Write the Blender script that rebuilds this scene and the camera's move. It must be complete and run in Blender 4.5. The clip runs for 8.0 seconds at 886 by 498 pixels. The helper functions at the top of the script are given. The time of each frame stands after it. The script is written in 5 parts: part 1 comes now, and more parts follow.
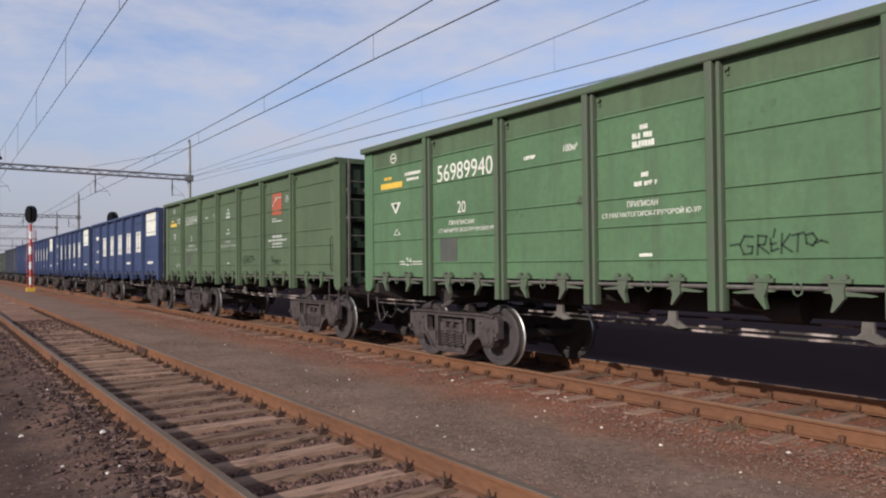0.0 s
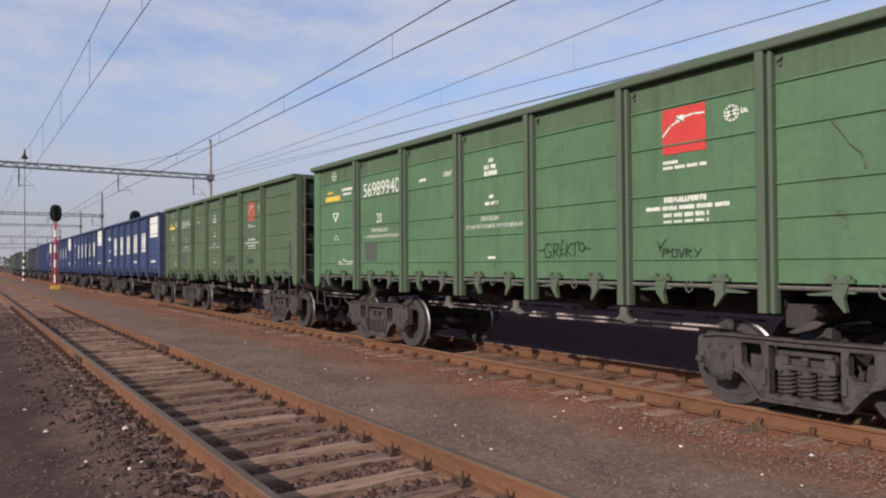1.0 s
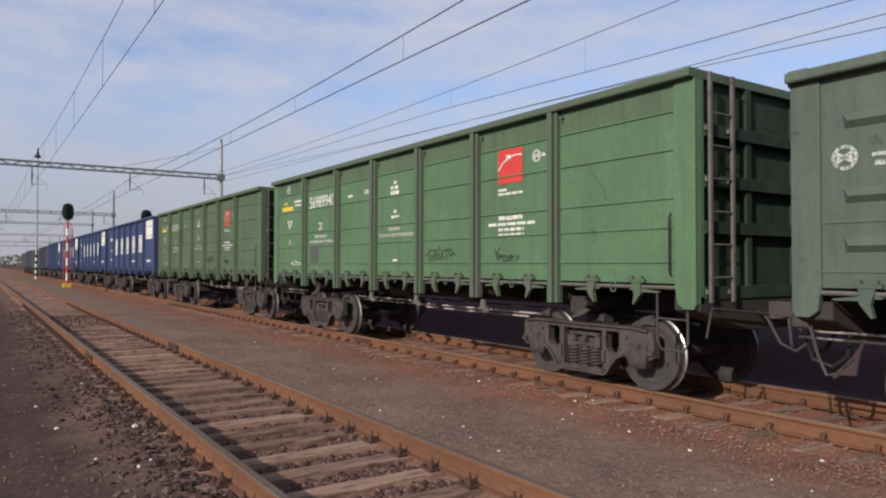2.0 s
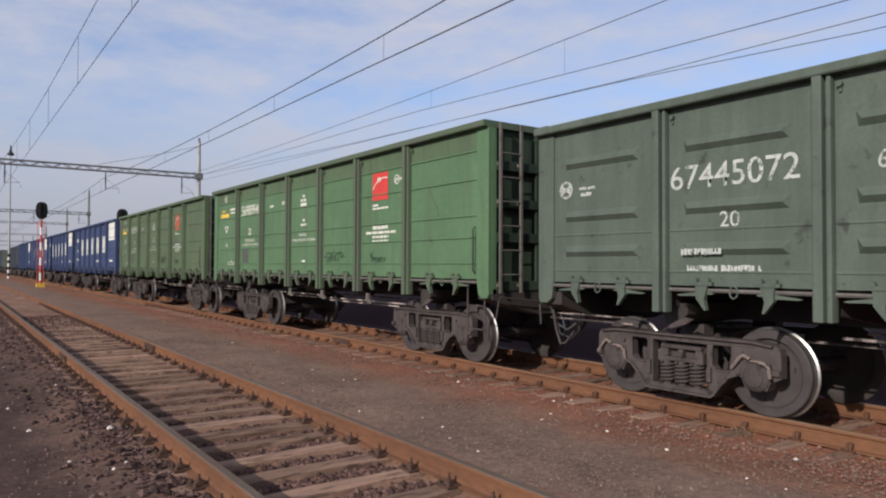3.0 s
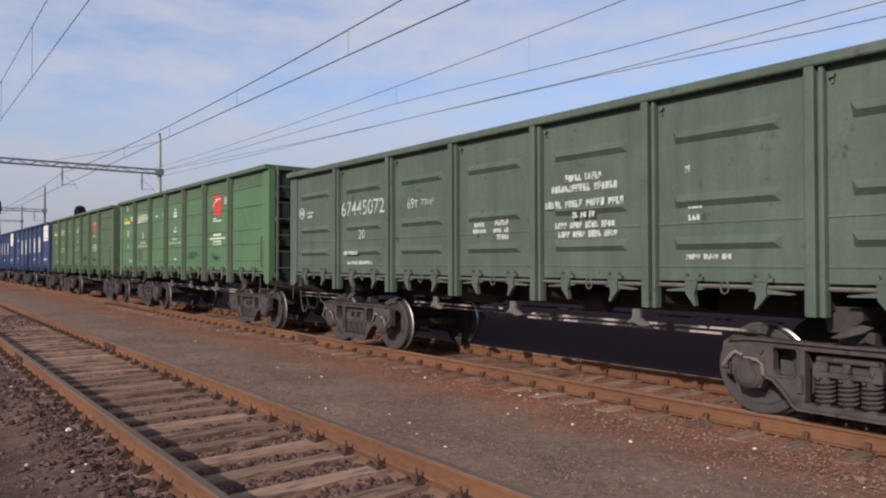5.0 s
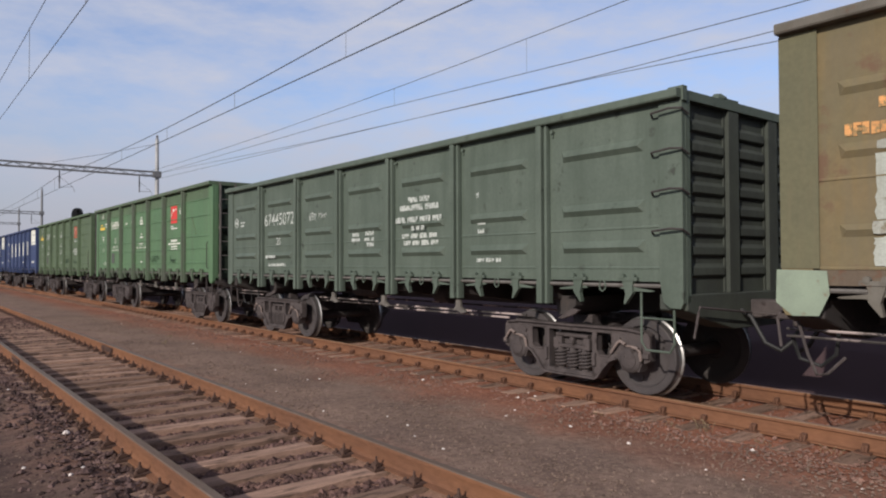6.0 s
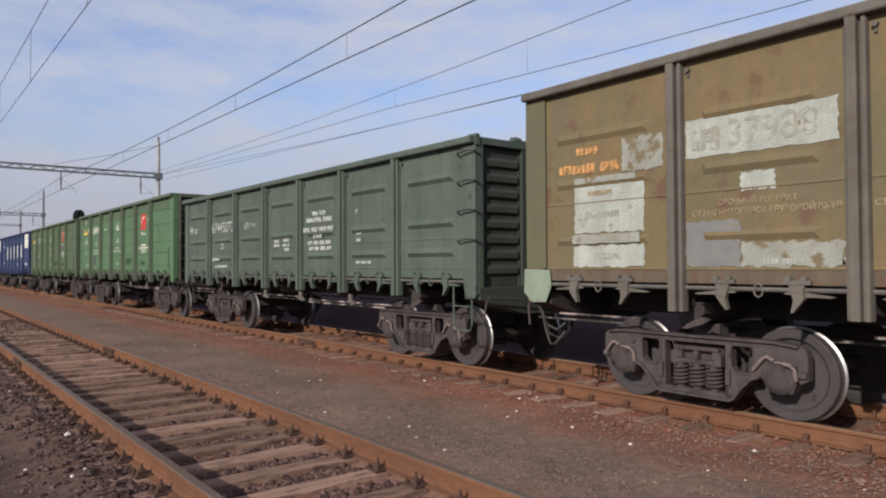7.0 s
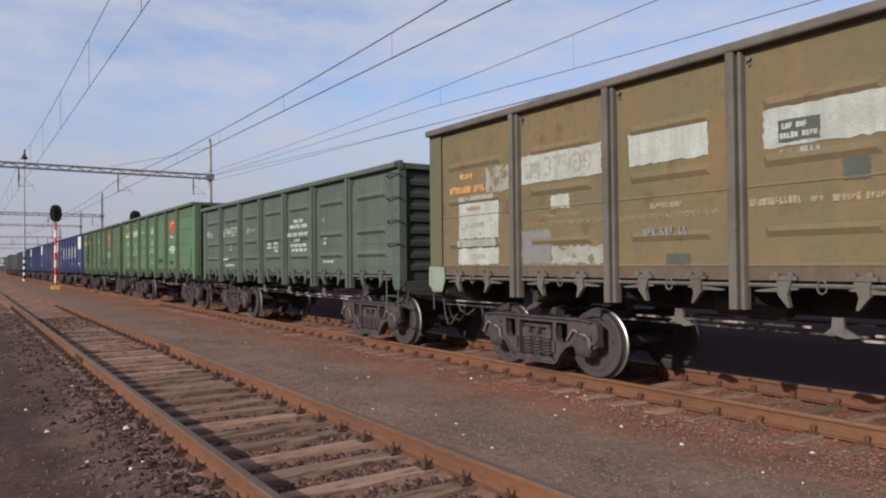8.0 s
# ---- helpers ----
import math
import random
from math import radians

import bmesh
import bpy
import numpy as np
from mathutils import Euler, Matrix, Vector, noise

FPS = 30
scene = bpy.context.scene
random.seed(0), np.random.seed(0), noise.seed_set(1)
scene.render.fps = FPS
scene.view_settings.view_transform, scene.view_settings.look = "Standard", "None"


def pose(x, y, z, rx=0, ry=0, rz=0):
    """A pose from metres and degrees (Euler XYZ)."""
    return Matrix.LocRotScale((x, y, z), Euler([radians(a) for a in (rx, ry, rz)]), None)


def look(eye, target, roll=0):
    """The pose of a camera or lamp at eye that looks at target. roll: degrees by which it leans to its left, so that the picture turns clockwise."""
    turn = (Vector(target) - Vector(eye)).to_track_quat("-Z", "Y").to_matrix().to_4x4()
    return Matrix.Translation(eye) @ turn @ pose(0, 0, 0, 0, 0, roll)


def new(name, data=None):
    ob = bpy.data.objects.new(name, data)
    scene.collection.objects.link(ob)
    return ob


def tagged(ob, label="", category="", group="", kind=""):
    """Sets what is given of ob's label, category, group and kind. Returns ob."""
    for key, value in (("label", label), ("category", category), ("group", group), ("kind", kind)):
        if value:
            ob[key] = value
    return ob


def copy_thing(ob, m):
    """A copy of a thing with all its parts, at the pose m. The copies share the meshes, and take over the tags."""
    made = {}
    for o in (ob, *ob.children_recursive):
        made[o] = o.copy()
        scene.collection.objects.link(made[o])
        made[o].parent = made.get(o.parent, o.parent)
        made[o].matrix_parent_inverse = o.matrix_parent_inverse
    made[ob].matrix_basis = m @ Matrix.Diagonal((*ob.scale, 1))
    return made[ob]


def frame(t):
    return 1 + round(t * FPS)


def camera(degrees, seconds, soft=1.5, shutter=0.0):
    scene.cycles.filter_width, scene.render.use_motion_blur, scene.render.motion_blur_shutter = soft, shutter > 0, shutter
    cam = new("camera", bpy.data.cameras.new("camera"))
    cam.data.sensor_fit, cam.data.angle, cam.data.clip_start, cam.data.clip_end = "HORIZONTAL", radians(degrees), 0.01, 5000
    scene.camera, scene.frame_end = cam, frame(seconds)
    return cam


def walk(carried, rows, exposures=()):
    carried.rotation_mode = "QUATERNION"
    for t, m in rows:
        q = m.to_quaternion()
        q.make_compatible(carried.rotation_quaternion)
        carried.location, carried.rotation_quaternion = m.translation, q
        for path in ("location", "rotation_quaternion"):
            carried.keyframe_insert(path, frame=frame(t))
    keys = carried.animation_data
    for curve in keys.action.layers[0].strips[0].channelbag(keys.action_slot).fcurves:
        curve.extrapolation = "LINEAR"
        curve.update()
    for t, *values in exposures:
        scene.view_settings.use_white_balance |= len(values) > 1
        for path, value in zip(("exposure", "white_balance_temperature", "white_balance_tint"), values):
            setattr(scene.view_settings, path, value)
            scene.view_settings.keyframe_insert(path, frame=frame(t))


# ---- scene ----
cam = camera(64.8, 8.0, soft=2.05)
EYE = (0.0, 0.0, 1.585)
# seconds, yaw from the first heading, pitch, roll
TURNS = [(0.0, 0.03, 1.258, 0.52), (0.5, 0.05, 1.315, 0.43), (1.0, 1.55, 1.2, 0.36), (1.2, 2.2, 1.22, 0.2), (2.5, 2.0, 1.382, -0.39), (3.0, 0.64, 1.347, -0.22),
         (3.5, -0.07, 1.243, -0.4), (4.0, -0.73, 1.106, -0.19), (4.5, -1.79, 0.897, 0.07), (6.0, -2.31, 1.186, 0.19), (6.5, -2.3, 1.126, 0.3),
         (7.0, -2.21, 1.271, 0.29), (7.5, -1.6, 1.154, 0.31), (8.0, 1.57, 1.109, 0.56)]
walk(cam, [(t, pose(*EYE, 90 + p, r, y - 36)) for t, y, p, r in TURNS])

# ---- world, sun, exposure ----
SUN_FROM = Vector((-2.34, -0.80, 1.20)).normalized()
SUN_EL = math.asin(SUN_FROM.z)
SUN_AZ = math.atan2(SUN_FROM.x, SUN_FROM.y)
scene.view_settings.exposure = 0.0


def make_world():
    w = bpy.data.worlds.new("sky")
    scene.world = w
    w.use_nodes = True
    n, l = w.node_tree.nodes, w.node_tree.links
    bg = n["Background"]
    sky = n.new("ShaderNodeTexSky")
    sky.sky_type, sky.sun_disc = "NISHITA", False
    sky.sun_elevation, sky.sun_rotation = SUN_EL, SUN_AZ
    sky.air_density, sky.dust_density, sky.ozone_density = 1.0, 2.0, 1.5
    co = n.new("ShaderNodeTexCoord")
    mp = n.new("ShaderNodeMapping")
    mp.inputs["Scale"].default_value = (1.0, 1.0, 3.2)
    mp.inputs["Rotation"].default_value = (0.15, 0.1, 0.6)
    no = n.new("ShaderNodeTexNoise")
    no.inputs["Scale"].default_value, no.inputs["Detail"].default_value, no.inputs["Roughness"].default_value = 4.2, 11, 0.64
    ramp = n.new("ShaderNodeValToRGB")
    ramp.color_ramp.elements[0].position, ramp.color_ramp.elements[1].position = 0.33, 0.66
    ramp.color_ramp.elements[0].color, ramp.color_ramp.elements[1].color = (0.25, 0.25, 0.25, 1), (0.94, 0.94, 0.94, 1)
    mix = n.new("ShaderNodeMix")
    mix.data_type = "RGBA"
    mix.inputs[7].default_value = (5.7, 5.8, 6.7, 1)
    tint = n.new("ShaderNodeMix")
    tint.data_type, tint.blend_type = "RGBA", "MULTIPLY"
    tint.inputs[0].default_value = 1.0
    tint.inputs[7].default_value = (1.30, 1.45, 1.80, 1)
    l.new(co.outputs["Generated"], mp.inputs["Vector"])
    l.new(mp.outputs["Vector"], no.inputs["Vector"])
    l.new(no.outputs["Fac"], ramp.inputs["Fac"])
    l.new(ramp.outputs["Color"], mix.inputs[0])
    l.new(sky.outputs["Color"], tint.inputs[6])
    l.new(tint.outputs[2], mix.inputs[6])
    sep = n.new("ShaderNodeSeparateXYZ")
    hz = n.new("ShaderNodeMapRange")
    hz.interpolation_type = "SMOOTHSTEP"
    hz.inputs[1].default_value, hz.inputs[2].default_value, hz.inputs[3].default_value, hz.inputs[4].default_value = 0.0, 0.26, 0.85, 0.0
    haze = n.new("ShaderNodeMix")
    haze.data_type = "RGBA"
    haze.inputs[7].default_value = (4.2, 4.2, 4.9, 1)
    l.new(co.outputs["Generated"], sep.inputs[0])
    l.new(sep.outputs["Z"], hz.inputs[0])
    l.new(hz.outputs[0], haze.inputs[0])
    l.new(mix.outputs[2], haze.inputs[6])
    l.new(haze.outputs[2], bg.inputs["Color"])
    bg.inputs["Strength"].default_value = 0.102


make_world()
sun = new("sun", bpy.data.lights.new("sun", "SUN"))
sun.data.energy, sun.data.angle, sun.data.color = 4.8, radians(0.6), (1.0, 0.92, 0.82)
sun.matrix_world = look(SUN_FROM * 50, (0, 0, 0))


# ---- materials ----
def mat(name, a, b=None, scale=2.0, rough=0.75, metal=0.0, bump=0.15, bscale=45.0, stretch=(1, 1, 1), spot=None, spot_scale=6.0, spot_cut=0.62, rand=0.0, spec=0.3, streak=None, streak_cut=0.58, grain=0.17, island=0.0):
    """Two tones by a coarse noise, fine grain, spots of a third tone, vertical streaks of a fourth, fine relief."""
    m = bpy.data.materials.new(name)
    m.use_nodes = True
    n, l = m.node_tree.nodes, m.node_tree.links
    p = n["Principled BSDF"]
    p.inputs["Roughness"].default_value, p.inputs["Metallic"].default_value = rough, metal
    p.inputs["Specular IOR Level"].default_value = spec
    b = b or tuple(c * 0.75 for c in a)
    co = n.new("ShaderNodeTexCoord")
    mp = n.new("ShaderNodeMapping")
    mp.inputs["Scale"].default_value = stretch
    l.new(co.outputs["Object"], mp.inputs["Vector"])
    vec = mp.outputs["Vector"]
    if rand:
        inf = n.new("ShaderNodeObjectInfo")
        mul = n.new("ShaderNodeMath")
        mul.operation = "MULTIPLY"
        mul.inputs[1].default_value = 37.0
        add = n.new("ShaderNodeVectorMath")
        add.operation = "ADD"
        l.new(inf.outputs["Random"], mul.inputs[0])
        l.new(vec, add.inputs[0])
        l.new(mul.outputs[0], add.inputs[1])
        vec = add.outputs[0]

    def noise_node(sc, detail=5.0, v=vec):
        t = n.new("ShaderNodeTexNoise")
        t.inputs["Scale"].default_value, t.inputs["Detail"].default_value, t.inputs["Roughness"].default_value = sc, detail, 0.6
        l.new(v, t.inputs["Vector"])
        return t.outputs["Fac"]

    def blend(fac, c0, c1, lo, hi):
        r = n.new("ShaderNodeMapRange")
        r.inputs[1].default_value, r.inputs[2].default_value = lo, hi
        l.new(fac, r.inputs[0])
        x = n.new("ShaderNodeMix")
        x.data_type = "RGBA"
        l.new(r.outputs[0], x.inputs[0])
        for sock, c in ((x.inputs[6], c0), (x.inputs[7], c1)):
            if isinstance(c, tuple):
                sock.default_value = (*c, 1)
            else:
                l.new(c, sock)
        return x.outputs[2]

    col = blend(noise_node(scale), a, b, 0.36, 0.66)
    fine = blend(noise_node(scale * 17, 3.0), (1 - grain,) * 3, (1 + grain * 0.8,) * 3, 0.3, 0.7)
    mu = n.new("ShaderNodeMix")
    mu.data_type, mu.blend_type = "RGBA", "MULTIPLY"
    mu.inputs[0].default_value = 1.0
    l.new(col, mu.inputs[6])
    l.new(fine, mu.inputs[7])
    col = mu.outputs[2]
    if streak:
        ms = n.new("ShaderNodeMapping")
        ms.inputs["Scale"].default_value = (1.7, 2.8, 0.3)
        l.new(co.outputs["Object"], ms.inputs["Vector"])
        col = blend(noise_node(2.2, 6.0, ms.outputs["Vector"]), col, streak, streak_cut - 0.06, streak_cut + 0.34)
    if spot:
        col = blend(noise_node(spot_scale, 8.0), col, spot, spot_cut, spot_cut + 0.08)
    if island:
        geo = n.new("ShaderNodeNewGeometry")
        var = blend(geo.outputs["Random Per Island"], (1 - island,) * 3, (1 + island, 1 + island * 0.92, 1 + island * 0.86), 0.0, 1.0)
        m3 = n.new("ShaderNodeMix")
        m3.data_type, m3.blend_type = "RGBA", "MULTIPLY"
        m3.inputs[0].default_value = 1.0
        l.new(col, m3.inputs[6])
        l.new(var, m3.inputs[7])
        col = m3.outputs[2]
    if rand:
        var = blend(inf.outputs["Random"], (1 - rand,) * 3, (1 + rand,) * 3, 0.0, 1.0)
        m2 = n.new("ShaderNodeMix")
        m2.data_type, m2.blend_type = "RGBA", "MULTIPLY"
        m2.inputs[0].default_value = 1.0
        l.new(col, m2.inputs[6])
        l.new(var, m2.inputs[7])
        col = m2.outputs[2]
    l.new(col, p.inputs["Base Color"])
    bp = n.new("ShaderNodeBump")
    bp.inputs["Strength"].default_value, bp.inputs["Distance"].default_value = bump, 0.01
    l.new(noise_node(bscale, 4.0), bp.inputs["Height"])
    l.new(bp.outputs["Normal"], p.inputs["Normal"])
    return m


GREEN = mat("green paint", (0.079, 0.147, 0.076), (0.065, 0.123, 0.064), 0.9, 0.62, streak=(0.065, 0.092, 0.055), streak_cut=0.54, spot=(0.055, 0.07, 0.042), spot_scale=3.0, spot_cut=0.64, bump=0.45, bscale=4.0, grain=0.09)
DULL = mat("dull green paint", (0.076, 0.110, 0.062), (0.062, 0.090, 0.052), 0.9, 0.68, streak=(0.055, 0.07, 0.045), streak_cut=0.52, bump=0.45, bscale=4.0, grain=0.09)
GREENDIRT = mat("sooty green paint", (0.075, 0.118, 0.064), (0.066, 0.100, 0.058), 0.9, 0.7, streak=(0.05, 0.062, 0.042), streak_cut=0.5, bump=0.05, bscale=9.0, grain=0.08)
GREENPOST = mat("worn green steel", (0.062, 0.100, 0.055), (0.072, 0.085, 0.062), 2.2, 0.7, streak=(0.085, 0.085, 0.075), streak_cut=0.5, bump=0.06, bscale=12.0, grain=0.1)
# side green darkened to put the shade of the wagon ends into the colour
ENDSHADE = mat("shade-darkened green end paint", (0.034, 0.052, 0.034), (0.024, 0.036, 0.025), 1.6, 0.8, streak=(0.018, 0.02, 0.017), streak_cut=0.48, bump=0.06, grain=0.1, spec=0.12)
RUSTLOW = mat("rusty lower board", (0.115, 0.088, 0.06), (0.085, 0.066, 0.05), 2.0, 0.82, streak=(0.07, 0.05, 0.04), streak_cut=0.48, spot=(0.10, 0.055, 0.035), spot_scale=8, spot_cut=0.55, grain=0.12)
SLATE = mat("grey green paint", (0.079, 0.099, 0.080), (0.062, 0.080, 0.064), 1.4, 0.66, streak=(0.050, 0.066, 0.051), streak_cut=0.5, spot=(0.036, 0.042, 0.034), spot_scale=5.0, spot_cut=0.63, bump=0.45, bscale=4.0, grain=0.09)
OCHRE = mat("ochre paint", (0.154, 0.108, 0.052), (0.114, 0.098, 0.055), 0.9, 0.8, streak=(0.112, 0.094, 0.062), streak_cut=0.5, spot=(0.112, 0.068, 0.042), spot_scale=2.3, spot_cut=0.585, bump=0.45, bscale=4.0, grain=0.09)
OLIVE = mat("olive paint", (0.102, 0.096, 0.056), (0.088, 0.085, 0.052), 1.3, 0.8, streak=(0.12, 0.10, 0.06), bump=0.45, bscale=4.0, grain=0.09)
WEATHER = mat("weathered grey steel", (0.115, 0.105, 0.09), (0.085, 0.075, 0.062), 2.5, 0.8, streak=(0.06, 0.05, 0.04), spot=(0.10, 0.06, 0.04), spot_scale=7, spot_cut=0.6, bump=0.45, bscale=4.0, grain=0.09)
BLUE = mat("blue paint", (0.032, 0.048, 0.115), (0.028, 0.042, 0.095), 1.0, 0.6, streak=(0.03, 0.045, 0.11), bump=0.45, bscale=4.0, grain=0.09)
# distance haze is mixed into this paint as a grey-blue tint
HAZEBLUE = mat("haze-tinted blue-grey paint", (0.055, 0.062, 0.085), (0.045, 0.052, 0.068), 1.0, 0.8, bump=0.45, bscale=4.0, grain=0.09)
DARK = mat("underframe black", (0.030, 0.026, 0.026), (0.040, 0.034, 0.032), 4.0, 0.8, spot=(0.05, 0.04, 0.035), spot_scale=7)
IRON = mat("bogie iron", (0.070, 0.058, 0.057), (0.045, 0.038, 0.038), 5.0, 0.75, spot=(0.030, 0.024, 0.023), spot_scale=7.0, spot_cut=0.57, bump=0.7, bscale=30, spec=0.15)
# pale spots paint broken glints of light along the dark rods
RODS = mat("brake rod with painted glints", (0.05, 0.042, 0.04), (0.03, 0.027, 0.026), 3.0, 0.7, spot=(0.33, 0.27, 0.26), spot_scale=2.2, spot_cut=0.49)
BARS = mat("dusty torsion bar", (0.122, 0.112, 0.104), (0.085, 0.078, 0.072), 4.0, 0.8, spot=(0.06, 0.05, 0.045), spot_scale=6.0, spot_cut=0.58)
DUSTY = mat("dusty iron", (0.19, 0.145, 0.13), (0.11, 0.09, 0.085), 5.0, 0.8, spot=(0.07, 0.05, 0.045), spot_scale=9.0)
WHEEL = mat("wheel steel", (0.054, 0.047, 0.048), (0.040, 0.035, 0.036), 5.0, 0.6, spot=(0.05, 0.04, 0.036), spot_scale=9.0)
TREAD = mat("polished tread", (0.36, 0.35, 0.345), (0.26, 0.25, 0.245), 5.0, 0.42, metal=0.9, bump=0.02)
WHITE = mat("white lettering", (0.62, 0.62, 0.56), (0.50, 0.50, 0.45), 5.0, 0.8, spot=(0.24, 0.30, 0.22), spot_scale=30, spot_cut=0.6)
STENCIL = mat("worn stencil white", (0.44, 0.46, 0.43), (0.31, 0.33, 0.31), 7.0, 0.85, spot=(0.12, 0.15, 0.12), spot_scale=22, spot_cut=0.54)
FADED = mat("faded white lettering", (0.30, 0.245, 0.165), (0.22, 0.175, 0.115), 6.0, 0.85, spot=(0.2, 0.15, 0.09), spot_scale=26, spot_cut=0.5)
PATCH = mat("whitewash patch", (0.35, 0.37, 0.34), (0.28, 0.295, 0.265), 2.4, 0.9, spot=(0.15, 0.125, 0.08), spot_scale=3.2, spot_cut=0.62, streak=(0.22, 0.22, 0.185), streak_cut=0.5, stretch=(1, 1, 1.6))
WASH = mat("thin worn whitewash", (0.27, 0.275, 0.245), (0.20, 0.20, 0.17), 3.5, 0.9, spot=(0.14, 0.11, 0.065), spot_scale=5.0, spot_cut=0.54)
WORNNUM = mat("worn number paint", (0.22, 0.215, 0.18), (0.27, 0.265, 0.23), 6.0, 0.9, spot=(0.32, 0.33, 0.30), spot_scale=14, spot_cut=0.52)
GREYPATCH = mat("grey paint patch", (0.14, 0.145, 0.15), (0.17, 0.165, 0.15), 4.0, 0.85, spot=(0.17, 0.13, 0.08), spot_scale=9, spot_cut=0.62)
DKPATCH = mat("dark grey patch", (0.06, 0.065, 0.06), (0.075, 0.08, 0.07), 4.0, 0.85)
MINT = mat("pale green patch", (0.20, 0.245, 0.185), (0.165, 0.20, 0.155), 3.0, 0.85, grain=0.05, spot=(0.15, 0.14, 0.10), spot_scale=5.0, spot_cut=0.6)
RED = mat("red sign paint", (0.50, 0.045, 0.04), (0.42, 0.04, 0.035), 3.0, 0.7)
YELLOW = mat("yellow paint", (0.60, 0.40, 0.06), (0.5, 0.33, 0.05), 5.0, 0.75)
ORANGE = mat("faded orange lettering", (0.55, 0.27, 0.10), (0.4, 0.2, 0.08), 6.0, 0.85, spot=(0.22, 0.15, 0.07), spot_scale=24, spot_cut=0.5)
SCRATCH = mat("scraped brown paint", (0.080, 0.088, 0.055), (0.068, 0.10, 0.055), 8.0, 0.85, spot=(0.085, 0.135, 0.07), spot_scale=12.0, spot_cut=0.5)
SPRAY = mat("dark spray paint", (0.02, 0.04, 0.025), (0.03, 0.055, 0.03), 6.0, 0.7)
RAIL = mat("rusty rail", (0.158, 0.075, 0.042), (0.112, 0.056, 0.036), 1.6, 0.85, spot=(0.13, 0.06, 0.035), spot_scale=5.0, spot_cut=0.62, stretch=(1, 0.3, 1), spec=0.08)
RAILTOP = mat("worn rail head", (0.105, 0.082, 0.068), (0.092, 0.062, 0.046), 3.0, 0.85, metal=0.0, stretch=(1, 0.1, 1), bump=0.03)
RAILTOP2 = mat("rusty rail head", (0.22, 0.14, 0.09), (0.20, 0.10, 0.055), 3.0, 0.6, metal=0.3, stretch=(1, 0.1, 1), bump=0.05)
SLEEPER = mat("weathered sleeper", (0.27, 0.172, 0.128), (0.175, 0.112, 0.085), 5.0, 0.92, spot=(0.10, 0.065, 0.05), spot_scale=7.0, spot_cut=0.53, rand=0.3, bump=0.6, stretch=(0.4, 3, 1), spec=0.08)
CLIP = mat("rusty fastening", (0.075, 0.045, 0.035), (0.05, 0.032, 0.028), 9.0, 0.85, spec=0.08)
STONE = mat("ballast stone", (0.092, 0.056, 0.049), (0.062, 0.039, 0.036), 2.2, 0.92, island=0.55, spec=0.08)
STONEL = mat("dark ballast stone", (0.088, 0.058, 0.053), (0.055, 0.037, 0.036), 2.2, 0.92, island=0.6, spec=0.08)
STONET = mat("dusty ballast stone", (0.185, 0.108, 0.086), (0.135, 0.08, 0.065), 2.2, 0.92, island=0.32, spec=0.08)
CHIP = mat("pale gravel chips", (0.178, 0.126, 0.100), (0.125, 0.09, 0.073), 2.6, 0.92, island=0.28, spec=0.08)
PALE = mat("pale stone", (0.62, 0.56, 0.52), (0.45, 0.38, 0.35), 6.0, 0.9)
# grey-green with soot, darkened further for the shade on the wagon end
ENDSHADEGREY = mat("sooty, shade-darkened grey-green end paint", (0.052, 0.060, 0.050), (0.040, 0.045, 0.039), 1.8, 0.75, streak=(0.03, 0.032, 0.029), streak_cut=0.5, bump=0.3, bscale=6.0, grain=0.1, spec=0.2)
FADERED = mat("faded red sign paint", (0.36, 0.085, 0.05), (0.26, 0.075, 0.045), 3.0, 0.8, spot=(0.09, 0.11, 0.06), spot_scale=6.0, spot_cut=0.58)
CLAMP = mat("rust-red rail clamp", (0.115, 0.058, 0.038), (0.075, 0.042, 0.032), 9.0, 0.88, spec=0.08)
STRAW = mat("dry grass", (0.22, 0.165, 0.10), (0.16, 0.125, 0.075), 8.0, 0.9)
GALV = mat("weathered galvanised steel", (0.19, 0.19, 0.195), (0.14, 0.14, 0.145), 3.0, 0.6, metal=0.3)
CONCRETE = mat("concrete mast", (0.36, 0.36, 0.36), (0.29, 0.29, 0.29), 2.0, 0.9)
WIRE = mat("copper wire", (0.09, 0.095, 0.10), (0.07, 0.075, 0.08), 3.0, 0.6, metal=0.2)
BLACK = mat("black signal", (0.012, 0.012, 0.013), (0.018, 0.018, 0.018), 4.0, 0.6)
SIGWHITE = mat("white signal paint", (0.66, 0.64, 0.62), (0.55, 0.52, 0.5), 6.0, 0.7)
SIGRED = mat("red signal paint", (0.45, 0.07, 0.05), (0.38, 0.06, 0.045), 6.0, 0.7)
WOODS = mat("winter scrub", (0.11, 0.095, 0.075), (0.085, 0.08, 0.06), 0.1, 0.95, bump=0.3)


